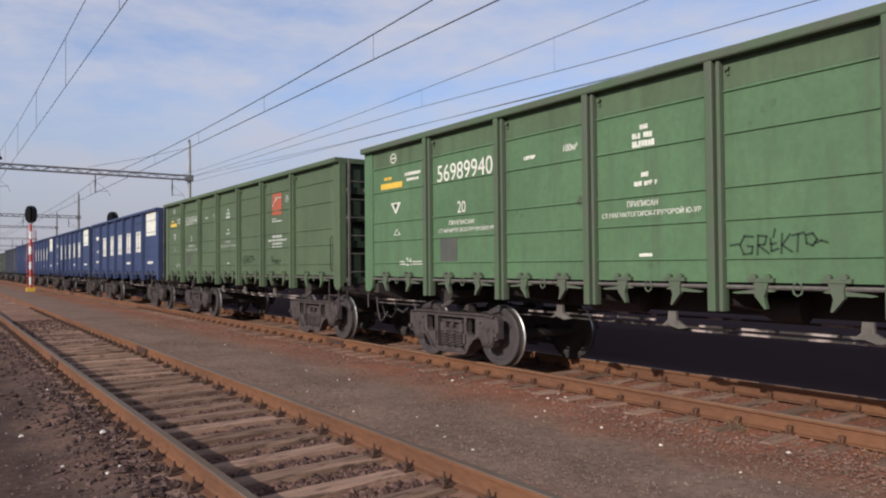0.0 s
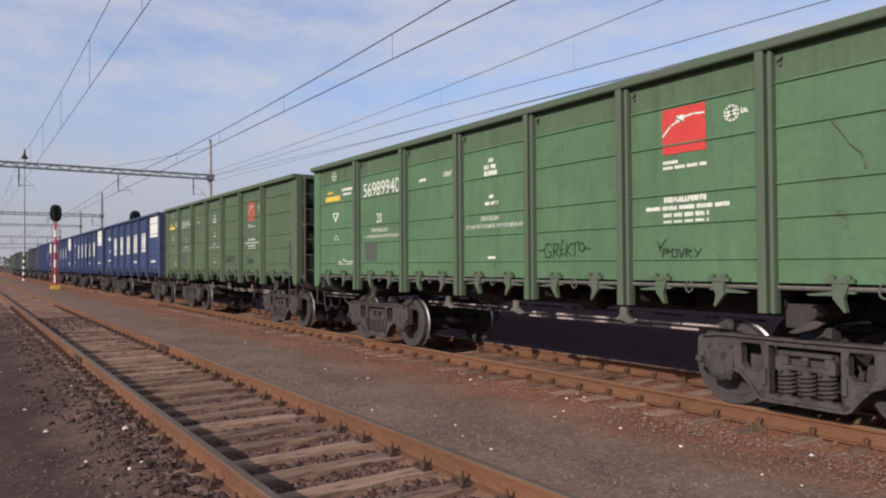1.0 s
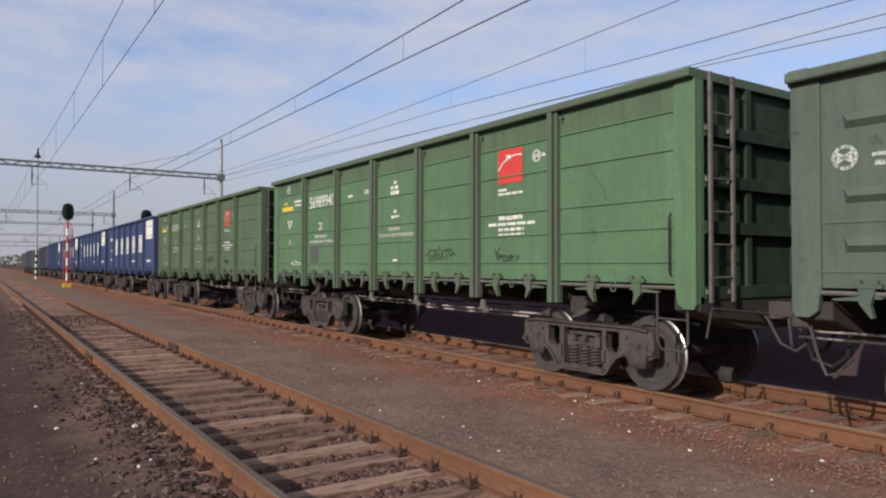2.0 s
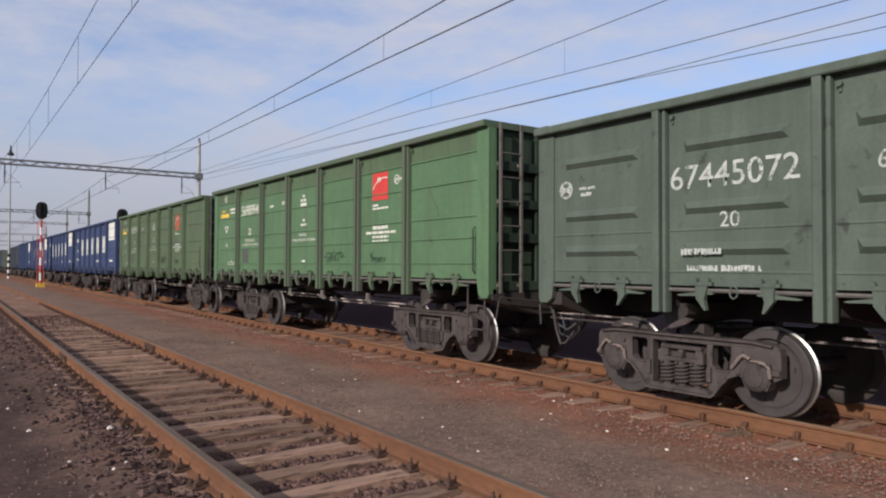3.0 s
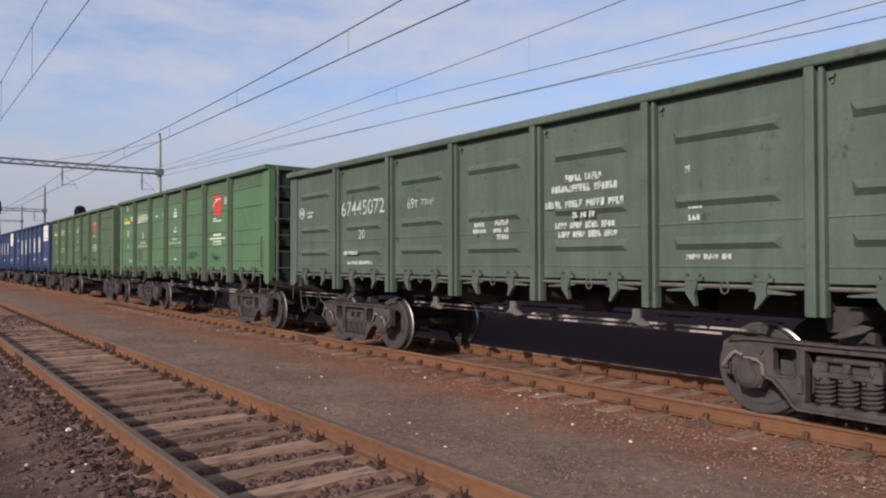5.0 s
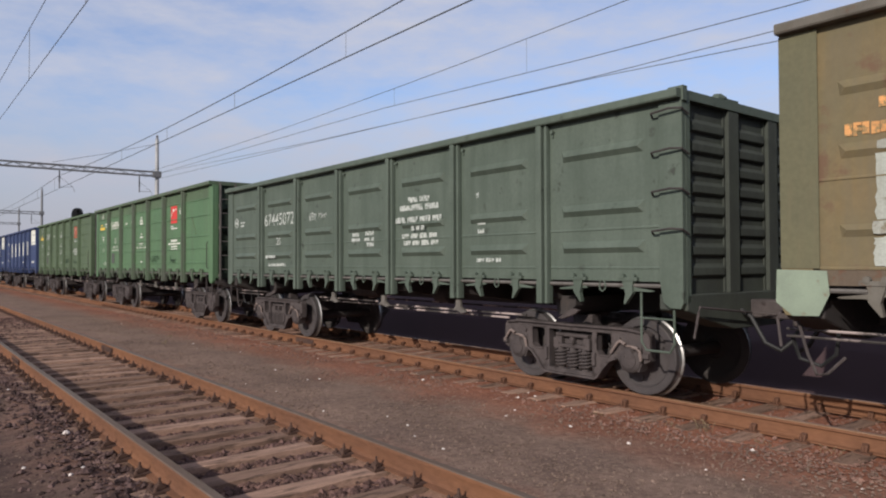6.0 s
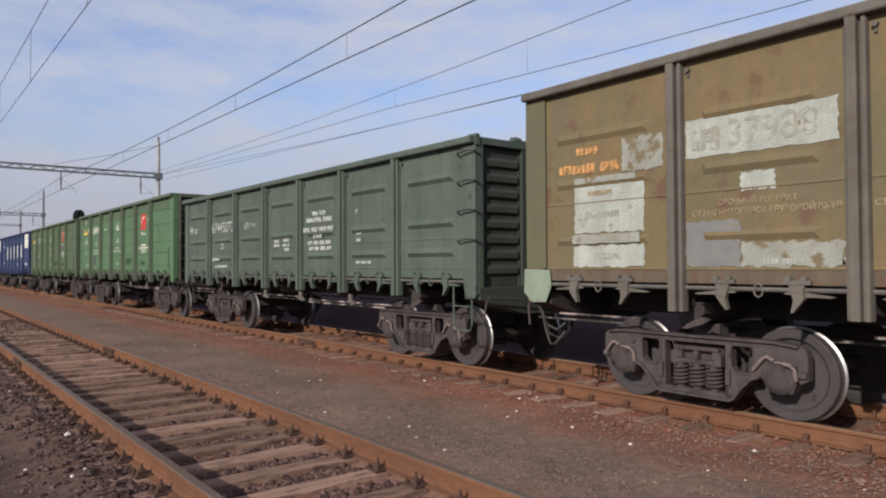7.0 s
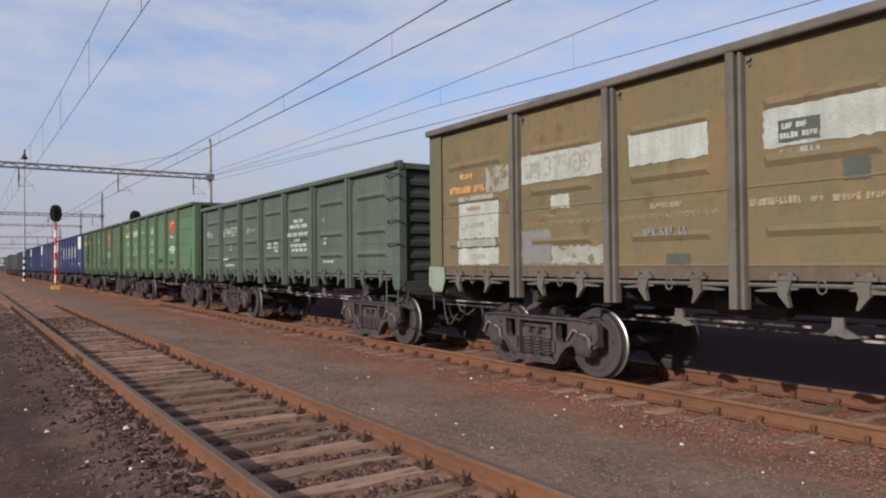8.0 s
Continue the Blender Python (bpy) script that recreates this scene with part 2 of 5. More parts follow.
def ground_material():
    m = mat("gravel ground", (0.192, 0.130, 0.103), (0.134, 0.092, 0.076), 0.8, 0.95, spot=(0.215, 0.155, 0.118), spot_scale=34.0, spot_cut=0.55, bump=1.0, bscale=48.0, grain=0.3, spec=0.03)
    n, l = m.node_tree.nodes, m.node_tree.links
    p = n["Principled BSDF"]
    src = p.inputs["Base Color"].links[0].from_socket
    co = n.new("ShaderNodeTexCoord")
    sep = n.new("ShaderNodeSeparateXYZ")
    l.new(co.outputs["Object"], sep.inputs[0])
    no = n.new("ShaderNodeTexNoise")
    no.inputs["Scale"].default_value, no.inputs["Detail"].default_value = 1.3, 6
    l.new(co.outputs["Object"], no.inputs["Vector"])
    # rust-stained ballast beside the running rails
    curve = n.new("ShaderNodeValToRGB")
    e = curve.color_ramp.elements
    e[0].position, e[0].color = 0.0, (0, 0, 0, 1)
    e[1].position, e[1].color = 1.0, (0, 0, 0, 1)
    for pos, v in ((0.045, 0.0), (0.09, 0.30), (0.30, 0.30), (0.335, 0.0), (0.46, 0.0), (0.56, 0.8), (0.62, 1.0), (0.9, 1.0)):
        k = e.new(pos)
        k.color = (v, v, v, 1)
    sc = n.new("ShaderNodeMapRange")
    sc.inputs[1].default_value, sc.inputs[2].default_value = 0.4, 10.4
    wob = n.new("ShaderNodeMath")
    wob.operation = "MULTIPLY_ADD"
    wob.inputs[1].default_value = 1.6
    l.new(no.outputs["Fac"], wob.inputs[0])
    l.new(sep.outputs["X"], wob.inputs[2])
    off = n.new("ShaderNodeMath")
    off.operation = "SUBTRACT"
    off.inputs[1].default_value = 0.8
    l.new(wob.outputs[0], off.inputs[0])
    l.new(off.outputs[0], sc.inputs[0])
    l.new(sc.outputs[0], curve.inputs[0])
    mx = n.new("ShaderNodeMix")
    mx.data_type, mx.blend_type = "RGBA", "MULTIPLY"
    mx.inputs[7].default_value = (1.36, 0.86, 0.70, 1)
    l.new(curve.outputs[0], mx.inputs[0])
    l.new(src, mx.inputs[6])
    # the walked path on the open side is of darker ash
    ash = n.new("ShaderNodeMapRange")
    ash.inputs[1].default_value, ash.inputs[2].default_value = 1.7, 0.7
    l.new(off.outputs[0], ash.inputs[0])
    dk = n.new("ShaderNodeMix")
    dk.data_type, dk.blend_type = "RGBA", "MULTIPLY"
    dk.inputs[7].default_value = (0.37, 0.36, 0.39, 1)
    l.new(ash.outputs[0], dk.inputs[0])
    l.new(mx.outputs[2], dk.inputs[6])
    # ground beyond the train is coloured dark for the shade under the wagons
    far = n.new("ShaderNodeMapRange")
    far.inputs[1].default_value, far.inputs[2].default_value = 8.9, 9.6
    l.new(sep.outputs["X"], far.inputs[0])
    beyond_shade = n.new("ShaderNodeMix")
    beyond_shade.data_type = "RGBA"
    beyond_shade.inputs[7].default_value = (0.064, 0.043, 0.046, 1)
    l.new(far.outputs[0], beyond_shade.inputs[0])
    l.new(dk.outputs[2], beyond_shade.inputs[6])
    l.new(beyond_shade.outputs[2], p.inputs["Base Color"])
    return m


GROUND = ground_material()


# ---- mesh helpers ----
class Build:
    """Collects the corners and faces of one mesh."""

    def __init__(self):
        self.v, self.f, self.m = [], [], []

    def add(self, v, f, mi=0):
        k = len(self.v)
        self.v += [tuple(p) for p in v]
        self.f += [tuple(i + k for i in q) for q in f]
        self.m += [mi] * len(f)
        return self

    def box(self, x0, x1, y0, y1, z0, z1, mi=0):
        x0, x1 = min(x0, x1), max(x0, x1)
        y0, y1 = min(y0, y1), max(y0, y1)
        v = [(x, y, z) for x in (x0, x1) for y in (y0, y1) for z in (z0, z1)]
        return self.add(v, [(0, 1, 3, 2), (4, 6, 7, 5), (0, 4, 5, 1), (2, 3, 7, 6), (0, 2, 6, 4), (1, 5, 7, 3)], mi)

    def prism(self, poly, axis, a, b, mi=0):
        """A polygon in the other two axes' plane (in the order x, y, z), drawn out along axis from a to b."""
        if axis == "x":
            put = lambda p, t: (t, p[0], p[1])
        elif axis == "y":
            put = lambda p, t: (p[0], t, p[1])
        else:
            put = lambda p, t: (p[0], p[1], t)
        n = len(poly)
        v = [put(p, a) for p in poly] + [put(p, b) for p in poly]
        f = [tuple(range(n)), tuple(range(2 * n - 1, n - 1, -1))] + [(i, i + n, (i + 1) % n + n, (i + 1) % n) for i in range(n)]
        return self.add(v, f, mi)

    def lathe(self, prof, centre=(0, 0, 0), n=32, axis="x", mi=None):
        """A profile of (along, radius) turned about an axis."""
        v, f, ms = [], [], []
        for a, r in prof:
            for k in range(n):
                c, s = r * math.cos(2 * math.pi * k / n), r * math.sin(2 * math.pi * k / n)
                p = {"x": (a, c, s), "y": (c, a, s), "z": (c, s, a)}[axis]
                v.append(tuple(p[i] + centre[i] for i in range(3)))
        for j in range(len(prof) - 1):
            for k in range(n):
                f.append((j * n + k, j * n + (k + 1) % n, (j + 1) * n + (k + 1) % n, (j + 1) * n + k))
                ms.append(mi[j] if mi else 0)
        f += [tuple(range(n)), tuple((len(prof) - 1) * n + k for k in range(n - 1, -1, -1))]
        ms += [0, 0]
        k0 = len(self.v)
        self.v += v
        self.f += [tuple(i + k0 for i in q) for q in f]
        self.m += ms
        return self

    def tube(self, pts, r, n=6, mi=0):
        pts = [Vector(p) for p in pts]
        v, f = [], []
        for i, p in enumerate(pts):
            d = (pts[min(i + 1, len(pts) - 1)] - pts[max(i - 1, 0)]).normalized()
            u = d.cross(Vector((0, 0, 1)) if abs(d.z) < 0.9 else Vector((1, 0, 0))).normalized()
            w = d.cross(u)
            for k in range(n):
                a = 2 * math.pi * k / n
                v.append(p + u * (r * math.cos(a)) + w * (r * math.sin(a)))
        for i in range(len(pts) - 1):
            for k in range(n):
                f.append((i * n + k, i * n + (k + 1) % n, (i + 1) * n + (k + 1) % n, (i + 1) * n + k))
        f += [tuple(range(n - 1, -1, -1)), tuple((len(pts) - 1) * n + k for k in range(n))]
        return self.add(v, f, mi)

    def mesh(self, name, materials, bevel=0.0, smooth=False):
        me = bpy.data.meshes.new(name)
        me.from_pydata(self.v, [], self.f)
        for q in materials:
            me.materials.append(q)
        me.polygons.foreach_set("material_index", self.m)
        bm = bmesh.new()
        bm.from_mesh(me)
        bmesh.ops.recalc_face_normals(bm, faces=bm.faces)
        if bevel:
            es = [e for e in bm.edges if len(e.link_faces) == 2 and e.calc_face_angle(0) > 0.5]
            bmesh.ops.bevel(bm, geom=es, offset=bevel, segments=1, affect="EDGES", clamp_overlap=True)
        if smooth:
            for q in bm.faces:
                q.smooth = True
            for e in bm.edges:
                e.smooth = len(e.link_faces) != 2 or e.calc_face_angle(0) < 0.6
        bm.to_mesh(me)
        bm.free()
        return me


def part(name, b, material, parent=None, label="", bevel=0.0, smooth=False):
    """Links a build (or a ready mesh) as one object, under its thing or part."""
    mats = material if isinstance(material, (list, tuple)) else [material]
    ob = new(name, b.mesh(name, mats, bevel, smooth) if isinstance(b, Build) else b)
    ob.parent = parent
    return tagged(ob, label)


XC = 7.93   # centre of the train's track
XN = 2.50   # centre of the empty track
ZN = 0.055  # its rail head over the train's


# ---- ground ----
def ground_z(x, y):
    """Height of the ground: low beside the tracks, level with the sleepers in them."""
    # unseen bank past x 10 is added to lie in train shadow and block sky light
    xs = (-400, -3, 0.3, 0.9, 1.25, 1.75, 3.25, 3.45, 4.3, 5.6, 6.3, 6.9, 9.0, 9.6, 10.2, 12.2, 15, 400)
    zs = (-0.20, -0.20, -0.19, -0.15, -0.10, -0.18, -0.18, -0.09, -0.10, -0.15, -0.178, -0.205, -0.215, -0.26, -0.2, 1.05, 1.1, 1.1)
    z = float(np.interp(x, xs, zs))
    if 1.6 < x < 3.4:
        # the empty track is silted up farther off
        z += 0.10 * min(max((y - 16) / 7, 0), 1) * (0.6 + 0.6 * noise.noise((x * 0.8, y * 0.5, 9)))
    return z


def make_ground():
    xs = np.unique(np.round(np.concatenate([np.linspace(-2500, -60, 8), np.linspace(-60, -4, 12), np.linspace(-4, 11, 200), np.linspace(11, 60, 12), np.linspace(60, 2500, 8)]), 3))
    ys = np.unique(np.round(np.concatenate([np.linspace(-2500, -30, 8), np.linspace(-30, 0.5, 12), 0.5 + 60 * np.linspace(0, 1, 330) ** 1.9, np.linspace(60.5, 300, 30), np.linspace(300, 2500, 10)]), 3))
    v = []
    for y in ys:
        for x in xs:
            near = 1.0 if (-4 <= x <= 11 and 0 < y < 80) else 0.0
            dz = near * (0.022 * noise.noise((x * 0.9, y * 0.6, 0)) + 0.012 * noise.noise((x * 5, y * 5, 3)))
            if 1.75 < x < 3.25 or 7.15 < x < 8.7:
                dz *= 0.6
            v.append((x, y, ground_z(x, y) + dz))
    n = len(xs)
    f = [(j * n + i, j * n + i + 1, (j + 1) * n + i + 1, (j + 1) * n + i) for j in range(len(ys) - 1) for i in range(n - 1)]
    b = Build()
    b.v, b.f, b.m = v, f, [0] * len(f)
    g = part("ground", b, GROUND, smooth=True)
    tagged(g, "grey-brown fine gravel yard with rust-stained ballast", "ground", kind="structure")


make_ground()


def stones(name, mat_, count, region, size, label, seed, flat=0.6):
    """Loose broken stones, sunk a little into the ground."""
    rnd = random.Random(seed)
    b = Build()
    base = [(0, 0, 1), (0.9, 0, 0.1), (0.2, 0.9, 0), (-0.85, 0.3, 0.05), (-0.2, -0.9, 0.1), (0.3, 0.2, -0.8)]
    fs = [(0, 1, 2), (0, 2, 3), (0, 3, 4), (0, 4, 1), (5, 2, 1), (5, 3, 2), (5, 4, 3), (5, 1, 4)]
    for _ in range(count):
        x, y = region(rnd)
        s = size[0] + (size[1] - size[0]) * rnd.random() ** 2.2
        a = rnd.random() * 6.283
        ca, sa = math.cos(a), math.sin(a)
        z = ground_z(x, y) + s * 0.25
        v = []
        for p in base:
            px, py, pz = (c * s * rnd.uniform(0.7, 1.3) for c in p)
            v.append((x + ca * px - sa * py, y + sa * px + ca * py, z + pz * flat))
        b.add(v, fs)
    return tagged(part(name, b, mat_), label, name.replace("_", " "), kind="stuff")


def y_near(r, a, b_, k=2.0):
    return a + (b_ - a) * r.random() ** k


def between_near(r):
    y = y_near(r, 2.0, 26) if r.random() < 0.75 else r.uniform(-10, 2.2)
    k = round((y - 4.42) / 0.534)
    y = 4.42 + 0.534 * k + 0.267 + r.gauss(0, 0.085)
    return r.uniform(1.8, 3.18), y


stones("ballast", STONEL, 5200, lambda r: (r.triangular(0.7, 1.68, 1.58), y_near(r, 1.8, 30)), (0.012, 0.050), "rust-brown broken ballast stones along the rail", 1)
stones("ballast", STONE, 13000, between_near, (0.016, 0.046), "rust-brown broken ballast stones between the sleepers", 2)
stones("ballast", STONET, 10000, lambda r: (r.uniform(6.0, 8.8), y_near(r, 1.5, 36)), (0.010, 0.034), "rust-brown broken ballast stones round the train's track", 3)
stones("gravel", CHIP, 26000, lambda r: (r.uniform(3.4, 6.8), y_near(r, 1.5, 26, 1.6)), (0.005, 0.019), "small pale gravel chips on the ground", 4)
stones("gravel", CHIP, 9000, lambda r: (r.uniform(-2.0, 1.3), y_near(r, 2.0, 18)), (0.005, 0.017), "small grey gravel chips on the ground", 5)
stones("ballast", STONEL, 2500, lambda r: (r.triangular(0.5, 1.68, 1.5), r.uniform(-12, 2.2)), (0.013, 0.043), "rust-brown broken ballast stones along the rail", 7)
stones("gravel", CHIP, 4000, lambda r: (r.uniform(-4.0, 1.3), r.uniform(-10, 4)), (0.005, 0.017), "small grey gravel chips on the ground", 8)
stones("gravel", CHIP, 3000, lambda r: (r.uniform(3.4, 6.8), r.uniform(-12, 2)), (0.005, 0.019), "small pale gravel chips on the ground", 9)
stones("pale_stones", PALE, 80, lambda r: (r.choice((r.uniform(3.6, 7.0), r.uniform(6.2, 6.9), r.uniform(0.3, 1.4))), y_near(r, 2.0, 22)), (0.012, 0.03), "scattered pale stones on the gravel", 6)


def white_stone(x, y, s):
    r = random.Random(int(x * 100))
    b = Build()
    n = 9
    b.lathe([(-0.5 * s, 0.5 * s), (-0.1 * s, 0.95 * s), (0.35 * s, 0.8 * s), (0.7 * s, 0.35 * s)], (0, 0, 0), n, "z")
    b.v = [(a * r.uniform(0.8, 1.25), c * r.uniform(0.7, 1.2), z * r.uniform(0.75, 1.2)) for a, c, z in b.v]
    o = part("white_stone", b, PALE)
    o.location = (x, y, ground_z(x, y) + 0.3 * s)
    tagged(o, "pale white stone lying on the dark gravel", "stone", "white stones")


for p in ((1.40, 7.92, 0.034), (0.72, 8.42, 0.03), (6.69, 6.51, 0.03), (6.46, 6.60, 0.022), (5.54, 4.16, 0.022), (6.31, 8.48, 0.025), (5.79, 5.97, 0.018), (1.15, 6.3, 0.02), (0.9, 6.9, 0.018)):
    white_stone(*p)


def grass_tuft(x, y, h, n):
    r = random.Random(int(y * 50))
    b = Build()
    for _ in range(n):
        a, l_ = r.random() * 6.283, h * r.uniform(0.5, 1.0)
        lean = r.uniform(0.15, 0.8)
        px, py = r.uniform(-0.05, 0.05), r.uniform(-0.09, 0.09)
        pts = [(px + math.cos(a) * lean * l_ * t * t, py + math.sin(a) * lean * l_ * t * t, l_ * t) for t in (0, 0.4, 0.75, 1.0)]
        b.tube(pts, 0.0022, 3)
    o = part("grass_tuft", b, STRAW)
    o.location = (x, y, ground_z(x, y) - 0.01)
    tagged(o, "tuft of dry straw-coloured grass beside the rail", "grass", "grass tufts", kind="stuff")


for p in ((6.80, 4.15, 0.15, 16), (6.66, 4.42, 0.08, 11), (6.72, 3.45, 0.07, 10), (6.5, 5.3, 0.06, 10), (6.9, 2.9, 0.09, 10), (3.6, 9.5, 0.07, 12), (4.6, 15.5, 0.08, 16), (5.2, 17.0, 0.07, 16)):
    grass_tuft(*p)


# ---- tracks ----
def rail_profile(cx, top):
    half = [(0.0, 0.0), (0.030, 0.0), (0.0365, -0.008), (0.0375, -0.035), (0.012, -0.048), (0.009, -0.09), (0.010, -0.14), (0.030, -0.158), (0.075, -0.168), (0.075, -0.18)]
    right = [(cx + a, top + z) for a, z in half[1:]]
    left = [(cx - a, top + z) for a, z in reversed(half[1:])]
    return right + left


def sleeper_mesh(seed, length=2.7):
    r = random.Random(seed)
    b = Build()
    h, w = length / 2, 0.108
    n = 9
    rows = []
    for i in range(n):
        x = -h + 2 * h * i / (n - 1)
        j = lambda s: r.uniform(-s, s)
        rows.append([(x + (j(0.03) if i in (0, n - 1) else 0), -w + j(0.008), -0.14), (x, -w + 0.01 + j(0.012), -0.012 + j(0.008)), (x, -w + 0.03 + j(0.01), j(0.004)),
                     (x, w - 0.03 + j(0.01), j(0.004)), (x, w - 0.01 + j(0.012), -0.012 + j(0.008)), (x, w + j(0.008), -0.14)])
    v = [p for q in rows for p in q]
    f = [(i * 6 + k, i * 6 + k + 1, (i + 1) * 6 + k + 1, (i + 1) * 6 + k) for i in range(n - 1) for k in range(5)]
    f += [tuple(range(6)), tuple((n - 1) * 6 + k for k in range(5, -1, -1))]
    b.add(v, f)
    return b.mesh("sleeper", [SLEEPER])


def fastening_mesh():
    """A ribbed base plate with two clamps, bolts and nuts, under one rail."""
    b = Build()
    b.box(-0.17, 0.17, -0.085, 0.085, 0.0, 0.02)
    for s in (-1, 1):
        b.prism([(s * 0.055, 0.035), (s * 0.085, 0.055), (s * 0.125, 0.048), (s * 0.135, 0.018), (s * 0.10, 0.018)], "y", -0.03, 0.03)
        b.lathe([(0.04, 0.017), (0.068, 0.017), (0.07, 0.011), (0.10, 0.010)], (s * 0.10, 0, 0), 6, "z")
        for t in (-1, 1):
            b.lathe([(0.015, 0.018), (0.04, 0.016), (0.048, 0.008)], (s * 0.145, t * 0.06, 0), 6, "z")
    return b.mesh("fastening", [CLIP])


def clamp_mesh():
    """A half-buried base plate with one upright clamp on each side of the rail."""
    b = Build()
    b.box(-0.14, 0.14, -0.07, 0.07, 0.0, 0.016)
    for s in (-1, 1):
        b.prism([(s * 0.03, 0.03), (s * 0.035, 0.085), (s * 0.075, 0.07), (s * 0.10, 0.016), (s * 0.06, 0.016)], "y", -0.028, 0.028)
        b.lathe([(0.02, 0.016), (0.06, 0.016), (0.065, 0.01), (0.085, 0.009)], (s * 0.115, 0, 0), 6, "z")
    return b.mesh("fastening", [CLAMP])


SLEEPERS = [sleeper_mesh(k) for k in range(4)]
FASTENING = fastening_mesh()
CLAMPS = clamp_mesh()


def make_track(name, cx, top, y0, pitch, y_first, count, label, head, clip):
    base = new(name)
    base.location = (cx, 0, top)
    tagged(base, label, "track", kind="structure")
    for s in (-1, 1):
        prof = rail_profile(s * (0.76 + 0.0375), 0)
        b = Build()
        b.prism(prof, "y", -40, 420)
        for k in range(len(b.m)):
            b.m[k] = 0
        b.m[2 + len(prof) - 1] = 1
        b.m[2 + 0] = b.m[2 + len(prof) - 2] = 1
        part("rail", b, [RAIL, head], base, "rust-brown steel rail with a worn head")
        j = Build()
        jy = 14.6 if s > 0 else 13.9
        for q in (-1, 1):
            c = s * 0.7975 + q * 0.022
            j.box(c - 0.012, c + 0.012, jy - 0.4, jy + 0.4, -0.145, -0.05)
            for k in range(6):
                j.lathe([(-0.02, 0.014), (0.02, 0.014)], (c, jy - 0.33 + k * 0.132, -0.095), 6, "x")
        part("fishplate", j, CLIP, base, "bolted rail joint")
    far = Build()
    for k in range(-10, 560):
        y = y_first + pitch * (k - 8)
        r = random.Random(k * 7 + int(cx * 10))
        if 0 <= k < count:
            sl = part("sleeper", SLEEPERS[k % 4], None, base)
            sl.location = (r.uniform(-0.04, 0.04), y, -0.178 + r.uniform(-0.008, 0.006))
            sl.rotation_euler = (r.uniform(-0.03, 0.03), 0, r.uniform(-0.025, 0.025))
            for s in (-1, 1):
                fa = part("fastening", clip, None, sl)
                fa.location = (s * 0.7975 - sl.location.x, 0, 0.001)
        else:
            far.box(-1.35, 1.35, y - 0.12, y + 0.12, -0.3, -0.18 + r.uniform(-0.008, 0.005))
    tagged(part("sleepers", far, SLEEPER, base), kind="stuff")
    return base


# ---- wagons ----
WHEEL_R = 0.46


def wheel_mesh():
    prof = [(-0.065, 0.06), (-0.11, 0.11), (-0.11, 0.125), (-0.06, 0.165), (-0.022, 0.30), (-0.03, 0.345), (-0.075, 0.372), (-0.075, 0.446), (-0.066, 0.4565), (-0.01, WHEEL_R), (0.03, 0.466), (0.042, 0.487), (0.052, 0.489), (0.06, 0.477), (0.06, 0.38), (0.03, 0.34), (0.02, 0.16), (0.05, 0.125), (0.05, 0.06)]
    b = Build()
    # inner faces get underframe black to stand for the gloom below the wagon
    b.lathe(prof, n=48, axis="x", mi=[0] * 9 + [1] * 3 + [2] * 6)
    # cast marks and bolts that show the wheel turning
    for k in range(3):
        a = k * 2.094 + 0.4
        b.box(-0.05, -0.025, 0.27 * math.cos(a) - 0.03, 0.27 * math.cos(a) + 0.03, 0.27 * math.sin(a) - 0.012, 0.27 * math.sin(a) + 0.012)
    return b.mesh("wheel", [WHEEL, TREAD, DARK], smooth=True)


def axle_mesh():
    b = Build()
    b.lathe([(-1.0, 0.06), (-0.85, 0.06), (-0.84, 0.09), (-0.68, 0.09), (-0.6, 0.08), (0.6, 0.08), (0.68, 0.09), (0.84, 0.09), (0.85, 0.06), (1.0, 0.06)], n=16)
    return b.mesh("axle", [DARK], smooth=True)


